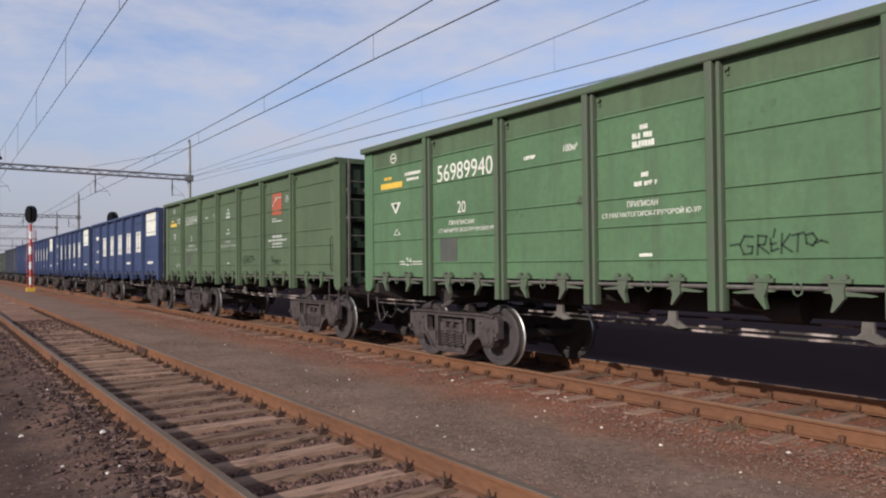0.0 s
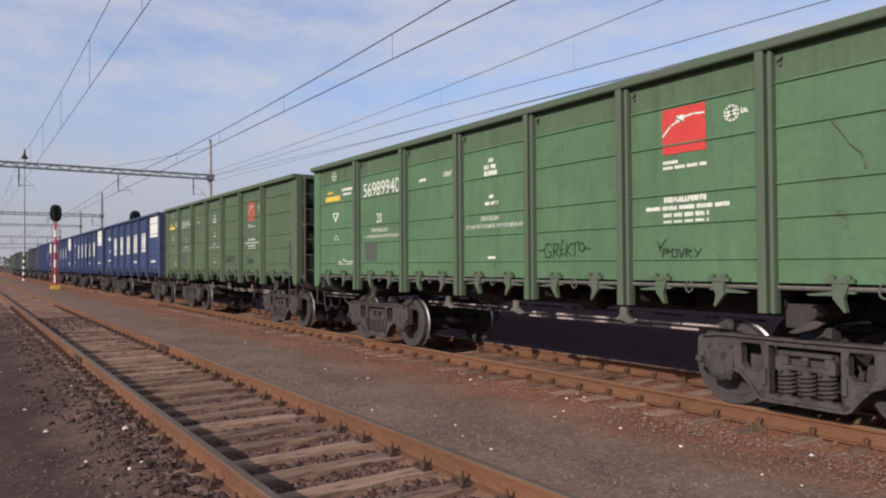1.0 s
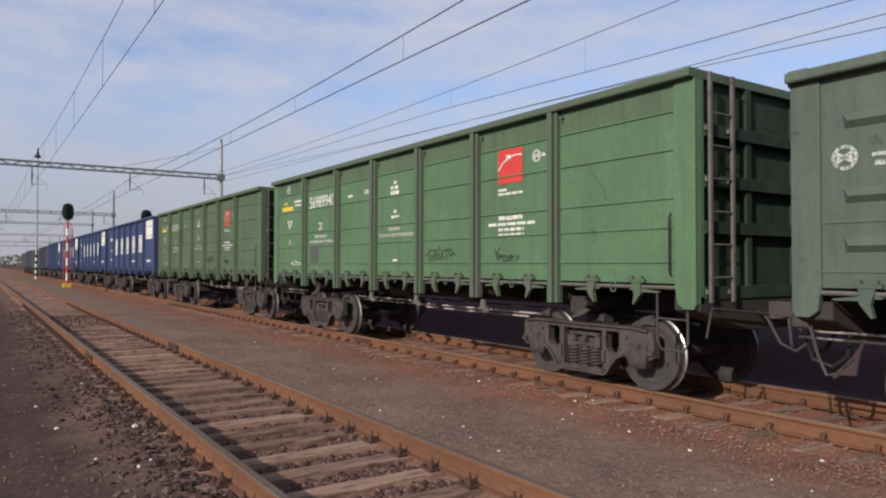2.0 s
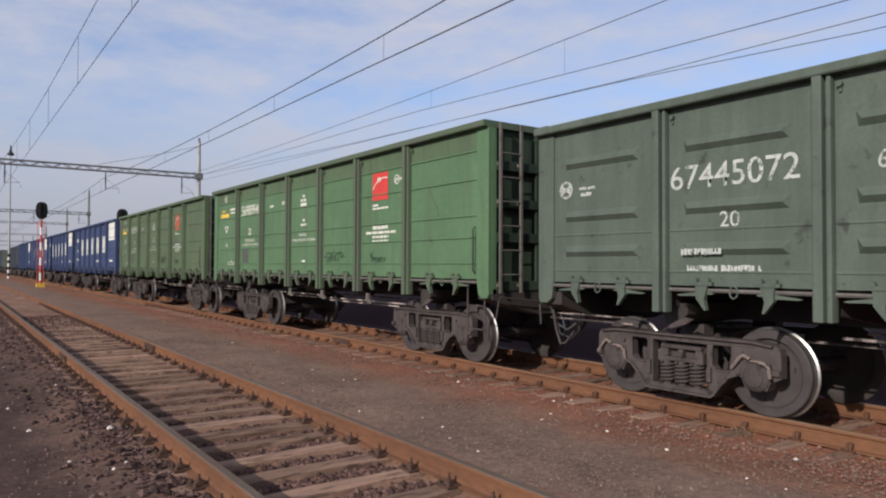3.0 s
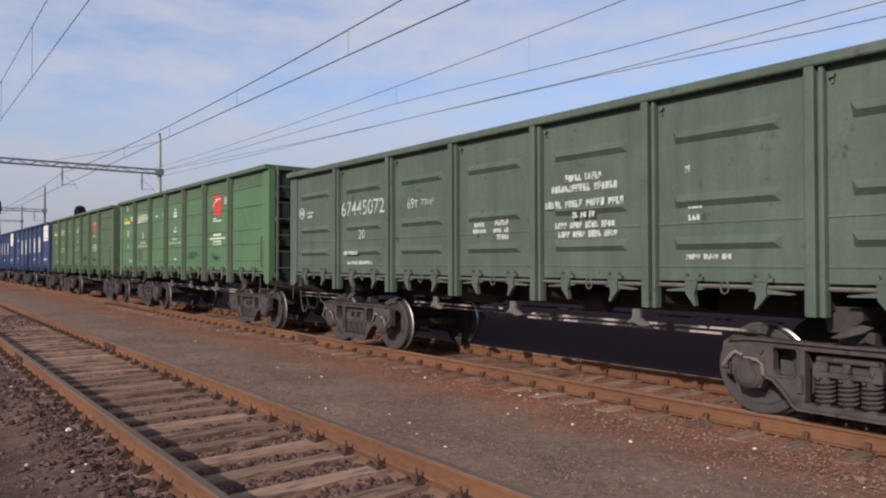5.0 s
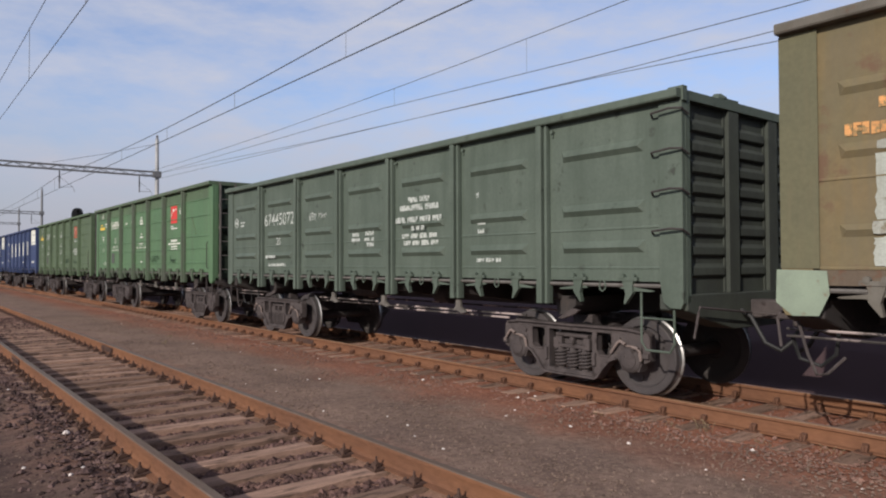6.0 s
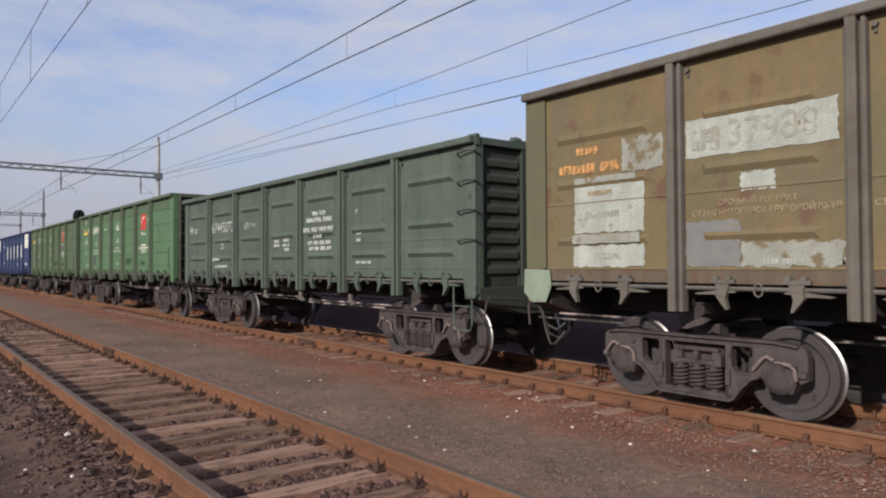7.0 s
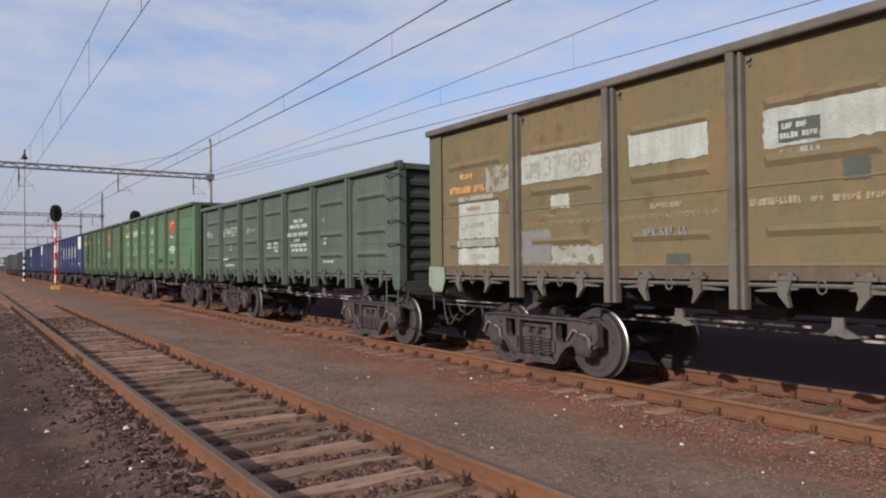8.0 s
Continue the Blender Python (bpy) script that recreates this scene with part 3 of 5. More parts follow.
def sideframe_mesh(s):
    """A cast side frame of a three-piece bogie, s the side: level top, rounded windows, pedestals and a dropped spring seat."""
    b = Build()
    xo, xi = s * 1.10, s * 0.985
    for q in (-1, 1):
        for poly in ([(0, 0.745), (0, 0.83), (0.90, 0.835), (0.90, 0.755), (0.66, 0.765), (0.44, 0.765), (0.36, 0.745)],
                     [(0.90, 0.755), (0.90, 0.835), (1.13, 0.805), (1.19, 0.765), (1.20, 0.70), (1.20, 0.47), (1.12, 0.43), (1.10, 0.61), (0.90, 0.62)],
                     [(0.63, 0.765), (0.90, 0.755), (0.90, 0.62), (0.775, 0.61), (0.74, 0.45), (0.66, 0.42), (0.62, 0.475), (0.665, 0.53), (0.67, 0.73)],
                     [(0.66, 0.42), (0.56, 0.32), (0.47, 0.20), (0.42, 0.17), (0.36, 0.17), (0.36, 0.32), (0.425, 0.53), (0.47, 0.475), (0.62, 0.475)],
                     [(0.36, 0.32), (0.36, 0.745), (0.44, 0.765), (0.425, 0.72), (0.425, 0.53)],
                     [(0, 0.17), (0, 0.245), (0.36, 0.245), (0.36, 0.17)]):
            b.prism([(q * y, z) for y, z in poly], "x", xi, xo)
        # flanges that stiffen the casting
        b.prism([(q * y, z) for y, z in [(0.0, 0.83), (0.90, 0.835), (1.13, 0.805), (1.12, 0.78), (0.89, 0.807), (0.0, 0.802)]], "x", xo, xo + s * 0.04)
        b.prism([(q * y, z) for y, z in [(0.74, 0.45), (0.66, 0.42), (0.56, 0.32), (0.47, 0.20), (0.42, 0.17), (0.0, 0.17), (0.0, 0.198), (0.41, 0.198), (0.45, 0.22), (0.54, 0.34), (0.645, 0.447), (0.73, 0.475)]], "x", xo, xo + s * 0.045)
        # rim of the window
        rim = [(0.45, 0.76), (0.65, 0.76), (0.672, 0.72), (0.668, 0.53), (0.62, 0.472), (0.47, 0.472), (0.422, 0.54), (0.422, 0.72)]
        b.tube([(xo, q * y, z) for y, z in rim + rim[:1]], 0.014, 5)
        # lugs beside the springs and on the pedestal
        b.box(xo, xo + s * 0.035, q * 0.375, q * 0.425, 0.34, 0.50)
        b.box(xo, xo + s * 0.04, q * 1.12, q * 1.20, 0.50, 0.56)
        b.lathe([(xo, 0.022), (xo + s * 0.03, 0.022)], (0, q * 0.78, 0.70), 8)
    return b.mesh("side_frame", [IRON], bevel=0.010)


def spring_mesh():
    b = Build()
    pts = []
    for i in range(73):
        a = i / 72 * 2 * math.pi * 5.4
        pts.append((0.075 * math.cos(a), 0.075 * math.sin(a), 0.275 + 0.23 * i / 72))
    b.tube(pts, 0.0165, 5)
    b.lathe([(0.25, 0.05), (0.52, 0.05)], n=10, axis="z")
    return b.mesh("spring", [IRON], smooth=True)


def axlebox_mesh(s):
    b = Build()
    c = (s * 1.03, 0, WHEEL_R)
    b.lathe([(-0.10, 0.15), (0.07, 0.15), (0.085, 0.135), (0.095, 0.10), (0.105, 0.10), (0.11, 0.05)] if s > 0 else [(0.10, 0.15), (-0.07, 0.15), (-0.085, 0.135), (-0.095, 0.10), (-0.105, 0.10), (-0.11, 0.05)], c, 20)
    b.box(s * 0.95, s * 1.11, -0.165, 0.165, 0.44, 0.64)
    b.prism([(-0.165, 0.44), (0.165, 0.44), (0.12, 0.33), (-0.12, 0.33)], "x", s * 0.95, s * 1.09)
    for k in range(3):
        a = k * 2.094 + 0.5
        b.lathe([(s * 1.12, 0.016), (s * 1.145, 0.016)], (0, 0.07 * math.cos(a), WHEEL_R + 0.07 * math.sin(a)), 6)
    return b.mesh("axle_box", [IRON], smooth=True)


def strap_mesh(s):
    """Pale bent retaining bars at the two shoulders of the axle box."""
    b = Build()
    b.tube([(s * 1.13, -0.175, 0.47), (s * 1.15, -0.17, 0.57), (s * 1.15, -0.14, 0.61), (s * 1.15, -0.07, 0.625)], 0.020, 6)
    b.tube([(s * 1.15, 0.03, 0.645), (s * 1.15, 0.10, 0.68), (s * 1.15, 0.14, 0.655), (s * 1.13, 0.25, 0.53)], 0.020, 6)
    b.tube([(s * 1.125, -0.09, 0.622), (s * 1.125, 0.05, 0.628)], 0.012, 5)
    return b.mesh("strap", [DUSTY], smooth=True)


def bolster_mesh():
    b = Build()
    b.prism([(-1.0, 0.53), (1.0, 0.53), (1.0, 0.70), (0.7, 0.80), (0.3, 0.86), (-0.3, 0.86), (-0.7, 0.80), (-1.0, 0.70)], "y", -0.28, 0.28)
    for s in (-1, 1):
        b.box(s * 1.0, s * 1.08, -0.29, 0.29, 0.51, 0.56)
        b.box(s * 1.0, s * 1.08, -0.27, 0.27, 0.655, 0.70)
        for y0, y1 in ((-0.28, -0.19), (-0.03, 0.04), (0.17, 0.28)):
            b.box(s * 1.0, s * 1.075, y0, y1, 0.56, 0.655)
        b.prism([(-0.30, 0.50), (-0.20, 0.50), (-0.24, 0.62), (-0.30, 0.64)], "x", s * 1.0, s * 1.09)
        b.prism([(0.30, 0.50), (0.20, 0.50), (0.24, 0.62), (0.30, 0.64)], "x", s * 1.0, s * 1.09)
    b.lathe([(0.84, 0.22), (0.92, 0.2)], n=16, axis="z")
    for s in (-1, 1):
        b.box(s * 0.66, s * 0.86, -0.16, 0.16, 0.80, 0.94)
    return b.mesh("bolster", [IRON], bevel=0.01)


def rigging_mesh():
    """Brake beams, shoes and hangers of one bogie."""
    b = Build()
    for q in (-1, 1):
        b.tube([(-0.75, q * 0.38, 0.42), (0.75, q * 0.38, 0.42)], 0.03, 6)
        b.tube([(-0.75, q * 0.38, 0.42), (0, q * 0.22, 0.45), (0.75, q * 0.38, 0.42)], 0.022, 6)
        for s in (-1, 1):
            b.prism([(q * 0.40, 0.30), (q * 0.45, 0.30), (q * 0.43, 0.42), (q * 0.45, 0.54), (q * 0.40, 0.54), (q * 0.37, 0.42)], "x", s * 0.74, s * 0.83)
            b.tube([(s * 0.78, q * 0.40, 0.52), (s * 0.78, q * 0.30, 0.76)], 0.016, 5)
    b.tube([(0.0, -0.9, 0.30), (0.0, 0.9, 0.30)], 0.02, 6)
    return b.mesh("brake_rigging", [DARK])


MESH = {"wheel": wheel_mesh(), "axle": axle_mesh(), "frame_l": sideframe_mesh(-1), "frame_r": sideframe_mesh(1), "spring": spring_mesh(), "box_l": axlebox_mesh(-1),
        "box_r": axlebox_mesh(1), "strap_l": strap_mesh(-1), "strap_r": strap_mesh(1), "bolster": bolster_mesh(), "rigging": rigging_mesh()}


def add_bogie(wagon, y, straps):
    """A bogie in the wagon: its bolster carries the fixed pieces; the wheel sets turn on their own."""
    bol = part("bogie", MESH["bolster"], None, wagon, "cast iron bogie")
    bol.location = (0, y, -0.02)
    part("brake_rigging", MESH["rigging"], None, bol)
    for s, q in ((-1, "l"), (1, "r")):
        o = part("side_frame", MESH["frame_" + q], None, bol)
        for dy in (-0.2, 0.0, 0.2):
            o = part("spring", MESH["spring"], None, bol)
            o.location = (s * 1.035, dy, -0.005)
        for dy in (-0.925, 0.925):
            o = part("axle_box", MESH["box_" + q], None, bol)
            o.location.y = dy
            if straps:
                o = part("strap", MESH["strap_" + q], None, bol, "pale bent steel strap")
                o.location.y = dy
    for dy in (-0.925, 0.925):
        ax = part("wheel_set", MESH["axle"], None, wagon, "pair of steel wheels on an axle")
        ax.location = (0, y + dy, WHEEL_R)
        for s in (-1, 1):
            w = part("wheel", MESH["wheel"], None, ax, "grey steel wheel with a polished rim")
            w.location.x = s * 0.78
            if s > 0:
                w.rotation_euler.z = math.pi


POSTS_FLAT = (-4.20, -2.43, -0.77, 0.91, 2.58, 4.36)
POSTS_PRESSED = (-4.25, -2.52, -0.83, 0.84, 2.51, 4.27)


def panel_flat(y0, y1, z0, z1, s, seams):
    """A side panel of boards with lipped seams."""
    b = Build()
    x = s * 1.475
    zs = [z0] + sorted(seams) + [z1]
    prof = [(s * 1.43, z0)]
    for k, (a, c) in enumerate(zip(zs, zs[1:])):
        lip = (0.018 if len(seams) > 3 else 0.009) if k else 0.0
        prof += [(x + s * lip, a), (x + s * lip, a + 0.012), (x, a + 0.026), (x, c - 0.001)]
    prof += [(s * 1.43, z1)]
    b.prism(prof, "y", y0, y1)
    for k, f in enumerate(b.f[2:]):
        zm = sum(b.v[i][2] for i in f) / 4
        b.m[k + 2] = 1 if len(seams) > 3 and zm > max(seams) + 0.02 else (2 if zm < min(seams) - 0.01 else 0)
    return b


def rib_build(y0, y1, zb, h, s, d=0.05):
    """A wedge-shaped swelling pressed into a side panel, with a sharp lower edge."""
    b = Build()
    x = s * 1.4751
    m = 0.12 * (y1 - y0)
    ya, yb = y0 + m, y1 - m
    v = [(x, ya, zb + h), (x, yb, zb + h), (x + s * d, ya + 0.07, zb + 0.06), (x + s * d, yb - 0.07, zb + 0.06), (x, ya + 0.02, zb), (x, yb - 0.02, zb)]
    return b.add(v, [(0, 1, 3, 2), (2, 3, 5, 4), (0, 2, 4), (1, 5, 3), (0, 4, 5, 1)])


def post_build(y, z0, z1, s):
    b = Build()
    prof = [(s * 1.44, y - 0.105), (s * 1.500, y - 0.105), (s * 1.545, y - 0.098), (s * 1.548, y - 0.062), (s * 1.50, y - 0.058), (s * 1.50, y - 0.034), (s * 1.570, y - 0.032), (s * 1.578, y - 0.024),
            (s * 1.578, y + 0.05), (s * 1.570, y + 0.058), (s * 1.489, y + 0.064), (s * 1.487, y + 0.105), (s * 1.44, y + 0.105)]
    b.prism(prof, "z", z0, z1)
    return b


def lug_build(y, s, flip):
    """A hatch lug: a hooked claw below the sill, with its hinge eyes."""
    b = Build()
    q = 1 if flip else -1
    b.prism([(y - q * 0.075, 1.385), (y + q * 0.075, 1.385), (y + q * 0.06, 1.32), (y + q * 0.065, 1.25), (y - q * 0.035, 1.125), (y - q * 0.055, 1.13), (y - q * 0.03, 1.24), (y - q * 0.055, 1.32)], "x", s * 1.46, s * 1.515)
    b.box(s * 1.475, s * 1.525, y - 0.13, y + 0.13, 1.385, 1.425)
    for k in (-0.07, 0.07):
        b.lathe([(s * 1.46, 0.03), (s * 1.53, 0.03)], (0, y + k, 1.435), 8)
    b.prism([(y + q * 0.05, 1.318), (y + q * 0.14, 1.305), (y + q * 0.30, 1.285), (y + q * 0.32, 1.276), (y + q * 0.28, 1.268), (y + q * 0.12, 1.272), (y + q * 0.05, 1.268)], "x", s * 1.455, s * 1.485)
    b.prism([(y - q * 0.04, 1.325), (y - q * 0.10, 1.315), (y - q * 0.13, 1.30), (y - q * 0.10, 1.292), (y - q * 0.04, 1.292)], "x", s * 1.455, s * 1.485)
    return b


def make_wagon(yc, paint, top, half, style, name, label, chord=None, post_paint=None, detail=True, high=None, low=None):
    """An open high-sided bogie wagon. Its base lies on the rail heads at the middle of its length."""
    chord, post_paint = chord or paint, post_paint or paint
    posts = POSTS_FLAT if style == "flat" else POSTS_PRESSED
    w = new(name)
    w.location = (XC, yc, 0)
    tagged(w, label, "wagon", "wagons of the train")
    # green and slate ends take shade-darkened copies of the side paint
    z0, end_paint = 1.38, ENDSHADE if paint in (GREEN, DULL) else (ENDSHADEGREY if paint == SLATE else paint)
    edges = [-half + 0.12, *posts, half - 0.12]
    seams = (1.61, 2.0, 2.33, 2.87, 3.3) if style == "flat" else ((1.52, 1.965) if style == "ribbed" else (1.52, 2.3))
    ribs = ((1.70, 0.14), (2.14, 0.14), (2.81, 0.14)) if top < 3.5 else ((1.80, 0.11), (2.48, 0.13), (3.03, 0.13))
    for s in (-1, 1):
        for k, (a, c) in enumerate(zip(edges, edges[1:])):
            a2, c2 = a + (0.105 if k else 0.16), c - (0.105 if k < 6 else 0.16)
            pan = part("side_panel", panel_flat(a2, c2, z0, top - 0.08, s, seams), [paint, high or paint, low or paint], w)
            for zb, h in ribs if style != "flat" else ():
                part("rib", rib_build(a2, c2, zb, h, s, 0.05 if style == "ribbed" else 0.03), paint, pan)
            mid, off = (a + c) / 2, min(0.36, (c - a) * 0.21)
            if detail or s < 0:
                part("hatch_lug", lug_build(mid - off, s, False), post_paint, w)
                part("hatch_lug", lug_build(mid + off, s, True), post_paint, w)
                ring = Build()
                ring.tube([(s * 1.50, mid + 0.045 * math.cos(t), 1.325 + 0.065 * math.sin(t)) for t in np.linspace(0, 6.3, 9)], 0.010, 5)
                part("ring", ring, post_paint, w)
        for y in posts:
            part("post", post_build(y, 1.085, top - 0.06, s), post_paint, w, bevel=0.004)
            st = Build()
            st.lathe([(s * 1.47, 0.026), (s * 1.52, 0.026)], (0, y - 0.16, top - 0.19), 8)
            st.box(s * 1.47, s * 1.495, y - 0.172, y - 0.148, top - 0.26, top - 0.18)
            part("stud", st, post_paint, w)
        ch = Build()
        ch.prism([(s * 1.42, top - 0.10), (s * 1.58, top - 0.095), (s * 1.59, top - 0.08), (s * 1.59, top - 0.015), (s * 1.58, top), (s * 1.42, top)], "y", -half, half)
        part("top_chord", ch, chord, w)
        # sill set back and coloured black as the shadow gap below the panels
        sl = Build()
        sl.prism([(s * 1.30, 1.30), (s * 1.41, 1.30), (s * 1.42, 1.36), (s * 1.42, 1.379), (s * 1.30, 1.379)], "y", -half + 0.2, half - 0.2)
        part("side_sill", sl, DARK, w)
        for a, c in zip(edges, edges[1:]):
            tb = Build()
            tb.tube([(s * 1.475, a + 0.10, 1.335), (s * 1.475, c - 0.10, 1.335)], 0.021, 6)
            part("torsion_bar", tb, BARS, w, "dusty hatch torsion bar")
        for e in (-1, 1):
            cp = Build()
            cp.prism([(e * (half - 0.28), 1.38), (e * (half - 0.24), 1.16), (e * (half - 0.16), 1.10), (e * (half - 0.03), 1.10), (e * half, 1.16), (e * half, top - 0.09), (e * (half - 0.28), top - 0.09)], "x", s * 1.43, s * 1.50)
            cp.box(s * 1.34, s * 1.43, e * (half - 0.10), e * half, 1.16, top - 0.09)
            part("corner_post", cp, paint, w, bevel=0.006)
    # ends
    for e in (-1, 1):
        b = Build()
        ye = e * (half - 0.09)
        b.box(-1.43, 1.43, ye - 0.02, ye + 0.02, 1.25, top - 0.08)
        part("end_wall", b, end_paint, w)
        r = Build()
        yo = e * half
        if style == "flat":
            for z in (1.30, 2.02, 2.53, 3.09):
                r.box(-1.34, 1.34, ye, yo + e * 0.01, z - 0.06, z + 0.03)
                r.box(-1.34, 1.34, yo - e * 0.02, yo + e * 0.02, z - 0.09, z + 0.05)
            for x in (-0.5, 0.5):
                r.box(x - 0.05, x + 0.05, ye, yo, 1.25, top - 0.1)
        else:
            for k in range(8):
                z = 1.42 + k * (top - 1.62) / 8
                for x0, x1 in ((-1.24, -0.62), (-0.28, 0.28), (0.62, 1.24)):
                    r.prism([(ye + e * 0.021, z), (ye + e * 0.055, z + 0.03), (ye + e * 0.055, z + 0.11), (ye + e * 0.021, z + 0.16)], "x", x0, x1)
            for x in (-0.45, 0.45):
                r.box(x - 0.11, x + 0.11, ye, yo - e * 0.01, 1.25, top - 0.1)
                r.box(x - 0.15, x + 0.15, ye, ye + e * 0.035, 1.25, top - 0.1)
        part("end_rib", r, end_paint, w, bevel=0.005)
        t = Build()
        t.box(-1.42, 1.42, yo - e * 0.14, yo, top - 0.10, top - 0.001)
        if style == "ribbed":
            t.box(-1.50, -1.42, yo - e * 0.16, yo + e * 0.02, top - 0.12, top + 0.035)
            t.lathe([(-0.09, 0.045), (0.0, 0.06), (0.09, 0.045)], (-0.62, yo - e * 0.08, top + 0.03), 10, "x")
            t.box(-0.56, -0.30, yo - e * 0.13, yo - e * 0.03, top - 0.02, top + 0.035)
        part("end_chord", t, chord, w)
        bs = Build()
        bs.prism([(-1.42, 1.249), (-1.42, 1.08), (-1.1, 0.98), (-0.5, 0.84), (0.5, 0.84), (1.1, 0.98), (1.42, 1.08), (1.42, 1.249)], "y", ye - e * 0.25, yo)
        part("buffer_beam", bs, end_paint if style == "ribbed" and e < 0 else DARK, w, bevel=0.01)
        cpl = Build()
        cpl.box(-0.13, 0.13, yo - e * 0.2, e * 6.72, 0.95, 1.16)
        cpl.prism([(-0.16, e * 6.70), (-0.20, e * 6.96), (-0.05, e * 7.02), (0.02, e * 6.88), (0.16, e * 6.94), (0.22, e * 6.86), (0.16, e * 6.68)], "z", 0.88, 1.22)
        part("coupler", cpl, IRON, w, bevel=0.015)
        h = Build()
        h.tube([(-0.35, yo, 1.05), (-0.36, yo + e * 0.12, 0.98), (-0.36, yo + e * 0.28, 0.70), (-0.30, yo + e * 0.42, 0.62), (-0.2, yo + e * 0.5, 0.72)], 0.025, 7)
        part("brake_hose", h, BLACK, w, smooth=True)
        lv = Build()
        lv.tube([(-1.40, yo + e * 0.06, 0.80), (-1.38, yo + e * 0.10, 1.06), (-1.34, yo + e * 0.09, 1.12), (-0.3, yo + e * 0.10, 1.02), (-0.15, yo + e * 0.3, 1.0)], 0.014, 6)
        part("uncoupling_lever", lv, IRON, w)
        if style == "flat":
            lad = Build()
            yl = yo + e * 0.05
            for x in (-1.32, -0.92):
                lad.box(x - 0.019, x + 0.019, yl, yl + e * 0.035, 1.18, top - 0.03)
            for k in range(6):
                lad.tube([(-1.32, yl + e * 0.02, 1.45 + 0.36 * k), (-0.92, yl + e * 0.02, 1.45 + 0.36 * k)], 0.012, 5)
            for z in (1.30, 2.53, 3.09):
                lad.box(-1.36, -1.28, yo + e * 0.02, yl, z - 0.03, z + 0.02)
                lad.box(-0.96, -0.88, yo + e * 0.02, yl, z - 0.03, z + 0.02)
            part("ladder", lad, BARS, w, "worn grey end ladder")
        elif e < 0:
            for k in range(4):
                g = Build()
                z = 1.9 + 0.42 * k
                g.tube([(-1.49, e * (half - 0.36), z - 0.01), (-1.56, e * (half - 0.33), z + 0.02), (-1.57, e * (half - 0.1), z + 0.04), (-1.53, yo + e * 0.02, z + 0.03), (-1.42, yo + e * 0.03, z - 0.02)], 0.013, 5)
                part("grab_rung", g, DARK, w)
        if e > 0:
            g = Build()
            g.tube([(-1.28, half - 0.02, 1.12), (-1.31, half - 0.14, 0.74), (-1.31, half - 0.22, 0.56), (-1.31, half - 0.31, 0.58), (-1.30, half - 0.46, 0.74)], 0.015, 6)
            part("hanging_bar", g, IRON, w)
            for z, y1 in ((0.95, 1.5), (0.88, 1.3)):
                g = Build()
                g.tube([(-1.16, half + 0.12, z), (-1.16, half - y1, z)], 0.013, 6)
                part("air_pipe", g, RODS, w)
            g = Build()
            g.tube([(-1.05, half - 0.02, 1.05), (-1.08, half + 0.10, 0.85), (-1.05, half + 0.05, 0.66), (-1.0, half - 0.12, 0.60), (-1.0, half - 0.26, 0.72), (-1.02, half - 0.3, 0.98)], 0.02, 7)
            part("looped_hose", g, BLACK, w, smooth=True)
            continue
        # stirrup step under the corner
        q = Build()
        ya, yb = e * (half - 0.14), e * (half - 0.55)
        q.tube([(-1.45, ya, 1.30), (-1.45, ya, 0.72), (-1.44, e * (half - 0.20), 0.63), (-1.44, e * (half - 0.50), 0.63), (-1.45, yb, 0.72), (-1.45, yb, 1.30)], 0.014, 6)
        q.tube([(-1.45, ya, 0.98), (-1.45, yb, 0.98)], 0.011, 5)
        part("step", q, IRON if style == "flat" else paint, w)
    # floor and underframe
    b = Build()
    b.box(-1.425, 1.425, -half + 0.12, half - 0.12, 1.31, 1.372)
    part("floor", b, DARK, w)
    b = Build()
    b.box(-0.22, 0.22, -half + 0.3, half - 0.3, 0.96, 1.31)
    part("centre_sill", b, DARK, w)
    for y in posts:
        b = Build()
        b.prism([(-1.43, 1.31), (-1.43, 1.16), (-0.3, 1.0), (0.3, 1.0), (1.43, 1.16), (1.43, 1.31)], "y", y - 0.05, y + 0.05)
        part("cross_beam", b, DARK, w)
    b = Build()
    b.lathe([(-0.45, 0.08), (-0.42, 0.15), (0.42, 0.15), (0.45, 0.08)], (-0.62, 1.2, 1.10), 16, "y")
    part("air_tank", b, DARK, w, smooth=True)
    b = Build()
    b.lathe([(-0.2, 0.1), (-0.18, 0.16), (0.16, 0.16), (0.35, 0.05), (0.6, 0.04)], (-0.5, -1.0, 1.08), 14, "y")
    part("brake_cylinder", b, DARK, w, smooth=True)
    for x, z, y0, y1 in ((-0.95, 0.86, -3.4, -0.2), (-0.95, 0.90, 0.4, 2.6), (-0.90, 0.80, -3.0, 0.2), (-0.55, 0.80, -0.6, 3.5), (0.5, 0.83, -3.0, 3.0)):
        b = Build()
        b.tube([(x, y0, z), (x, y1, z)], 0.016, 5)
        part("brake_rod", b, RODS, w)
    for y in (-2.0, 0.1, 1.9):
        b = Build()
        b.prism([(y - 0.05, 1.02), (y + 0.05, 1.02), (y + 0.06, 0.92), (y + 0.14, 0.85), (y + 0.05, 0.86), (y - 0.08, 0.82), (y - 0.20, 0.84), (y - 0.06, 0.92)], "x", -1.04, -1.0)
        part("bracket", b, BARS, w)
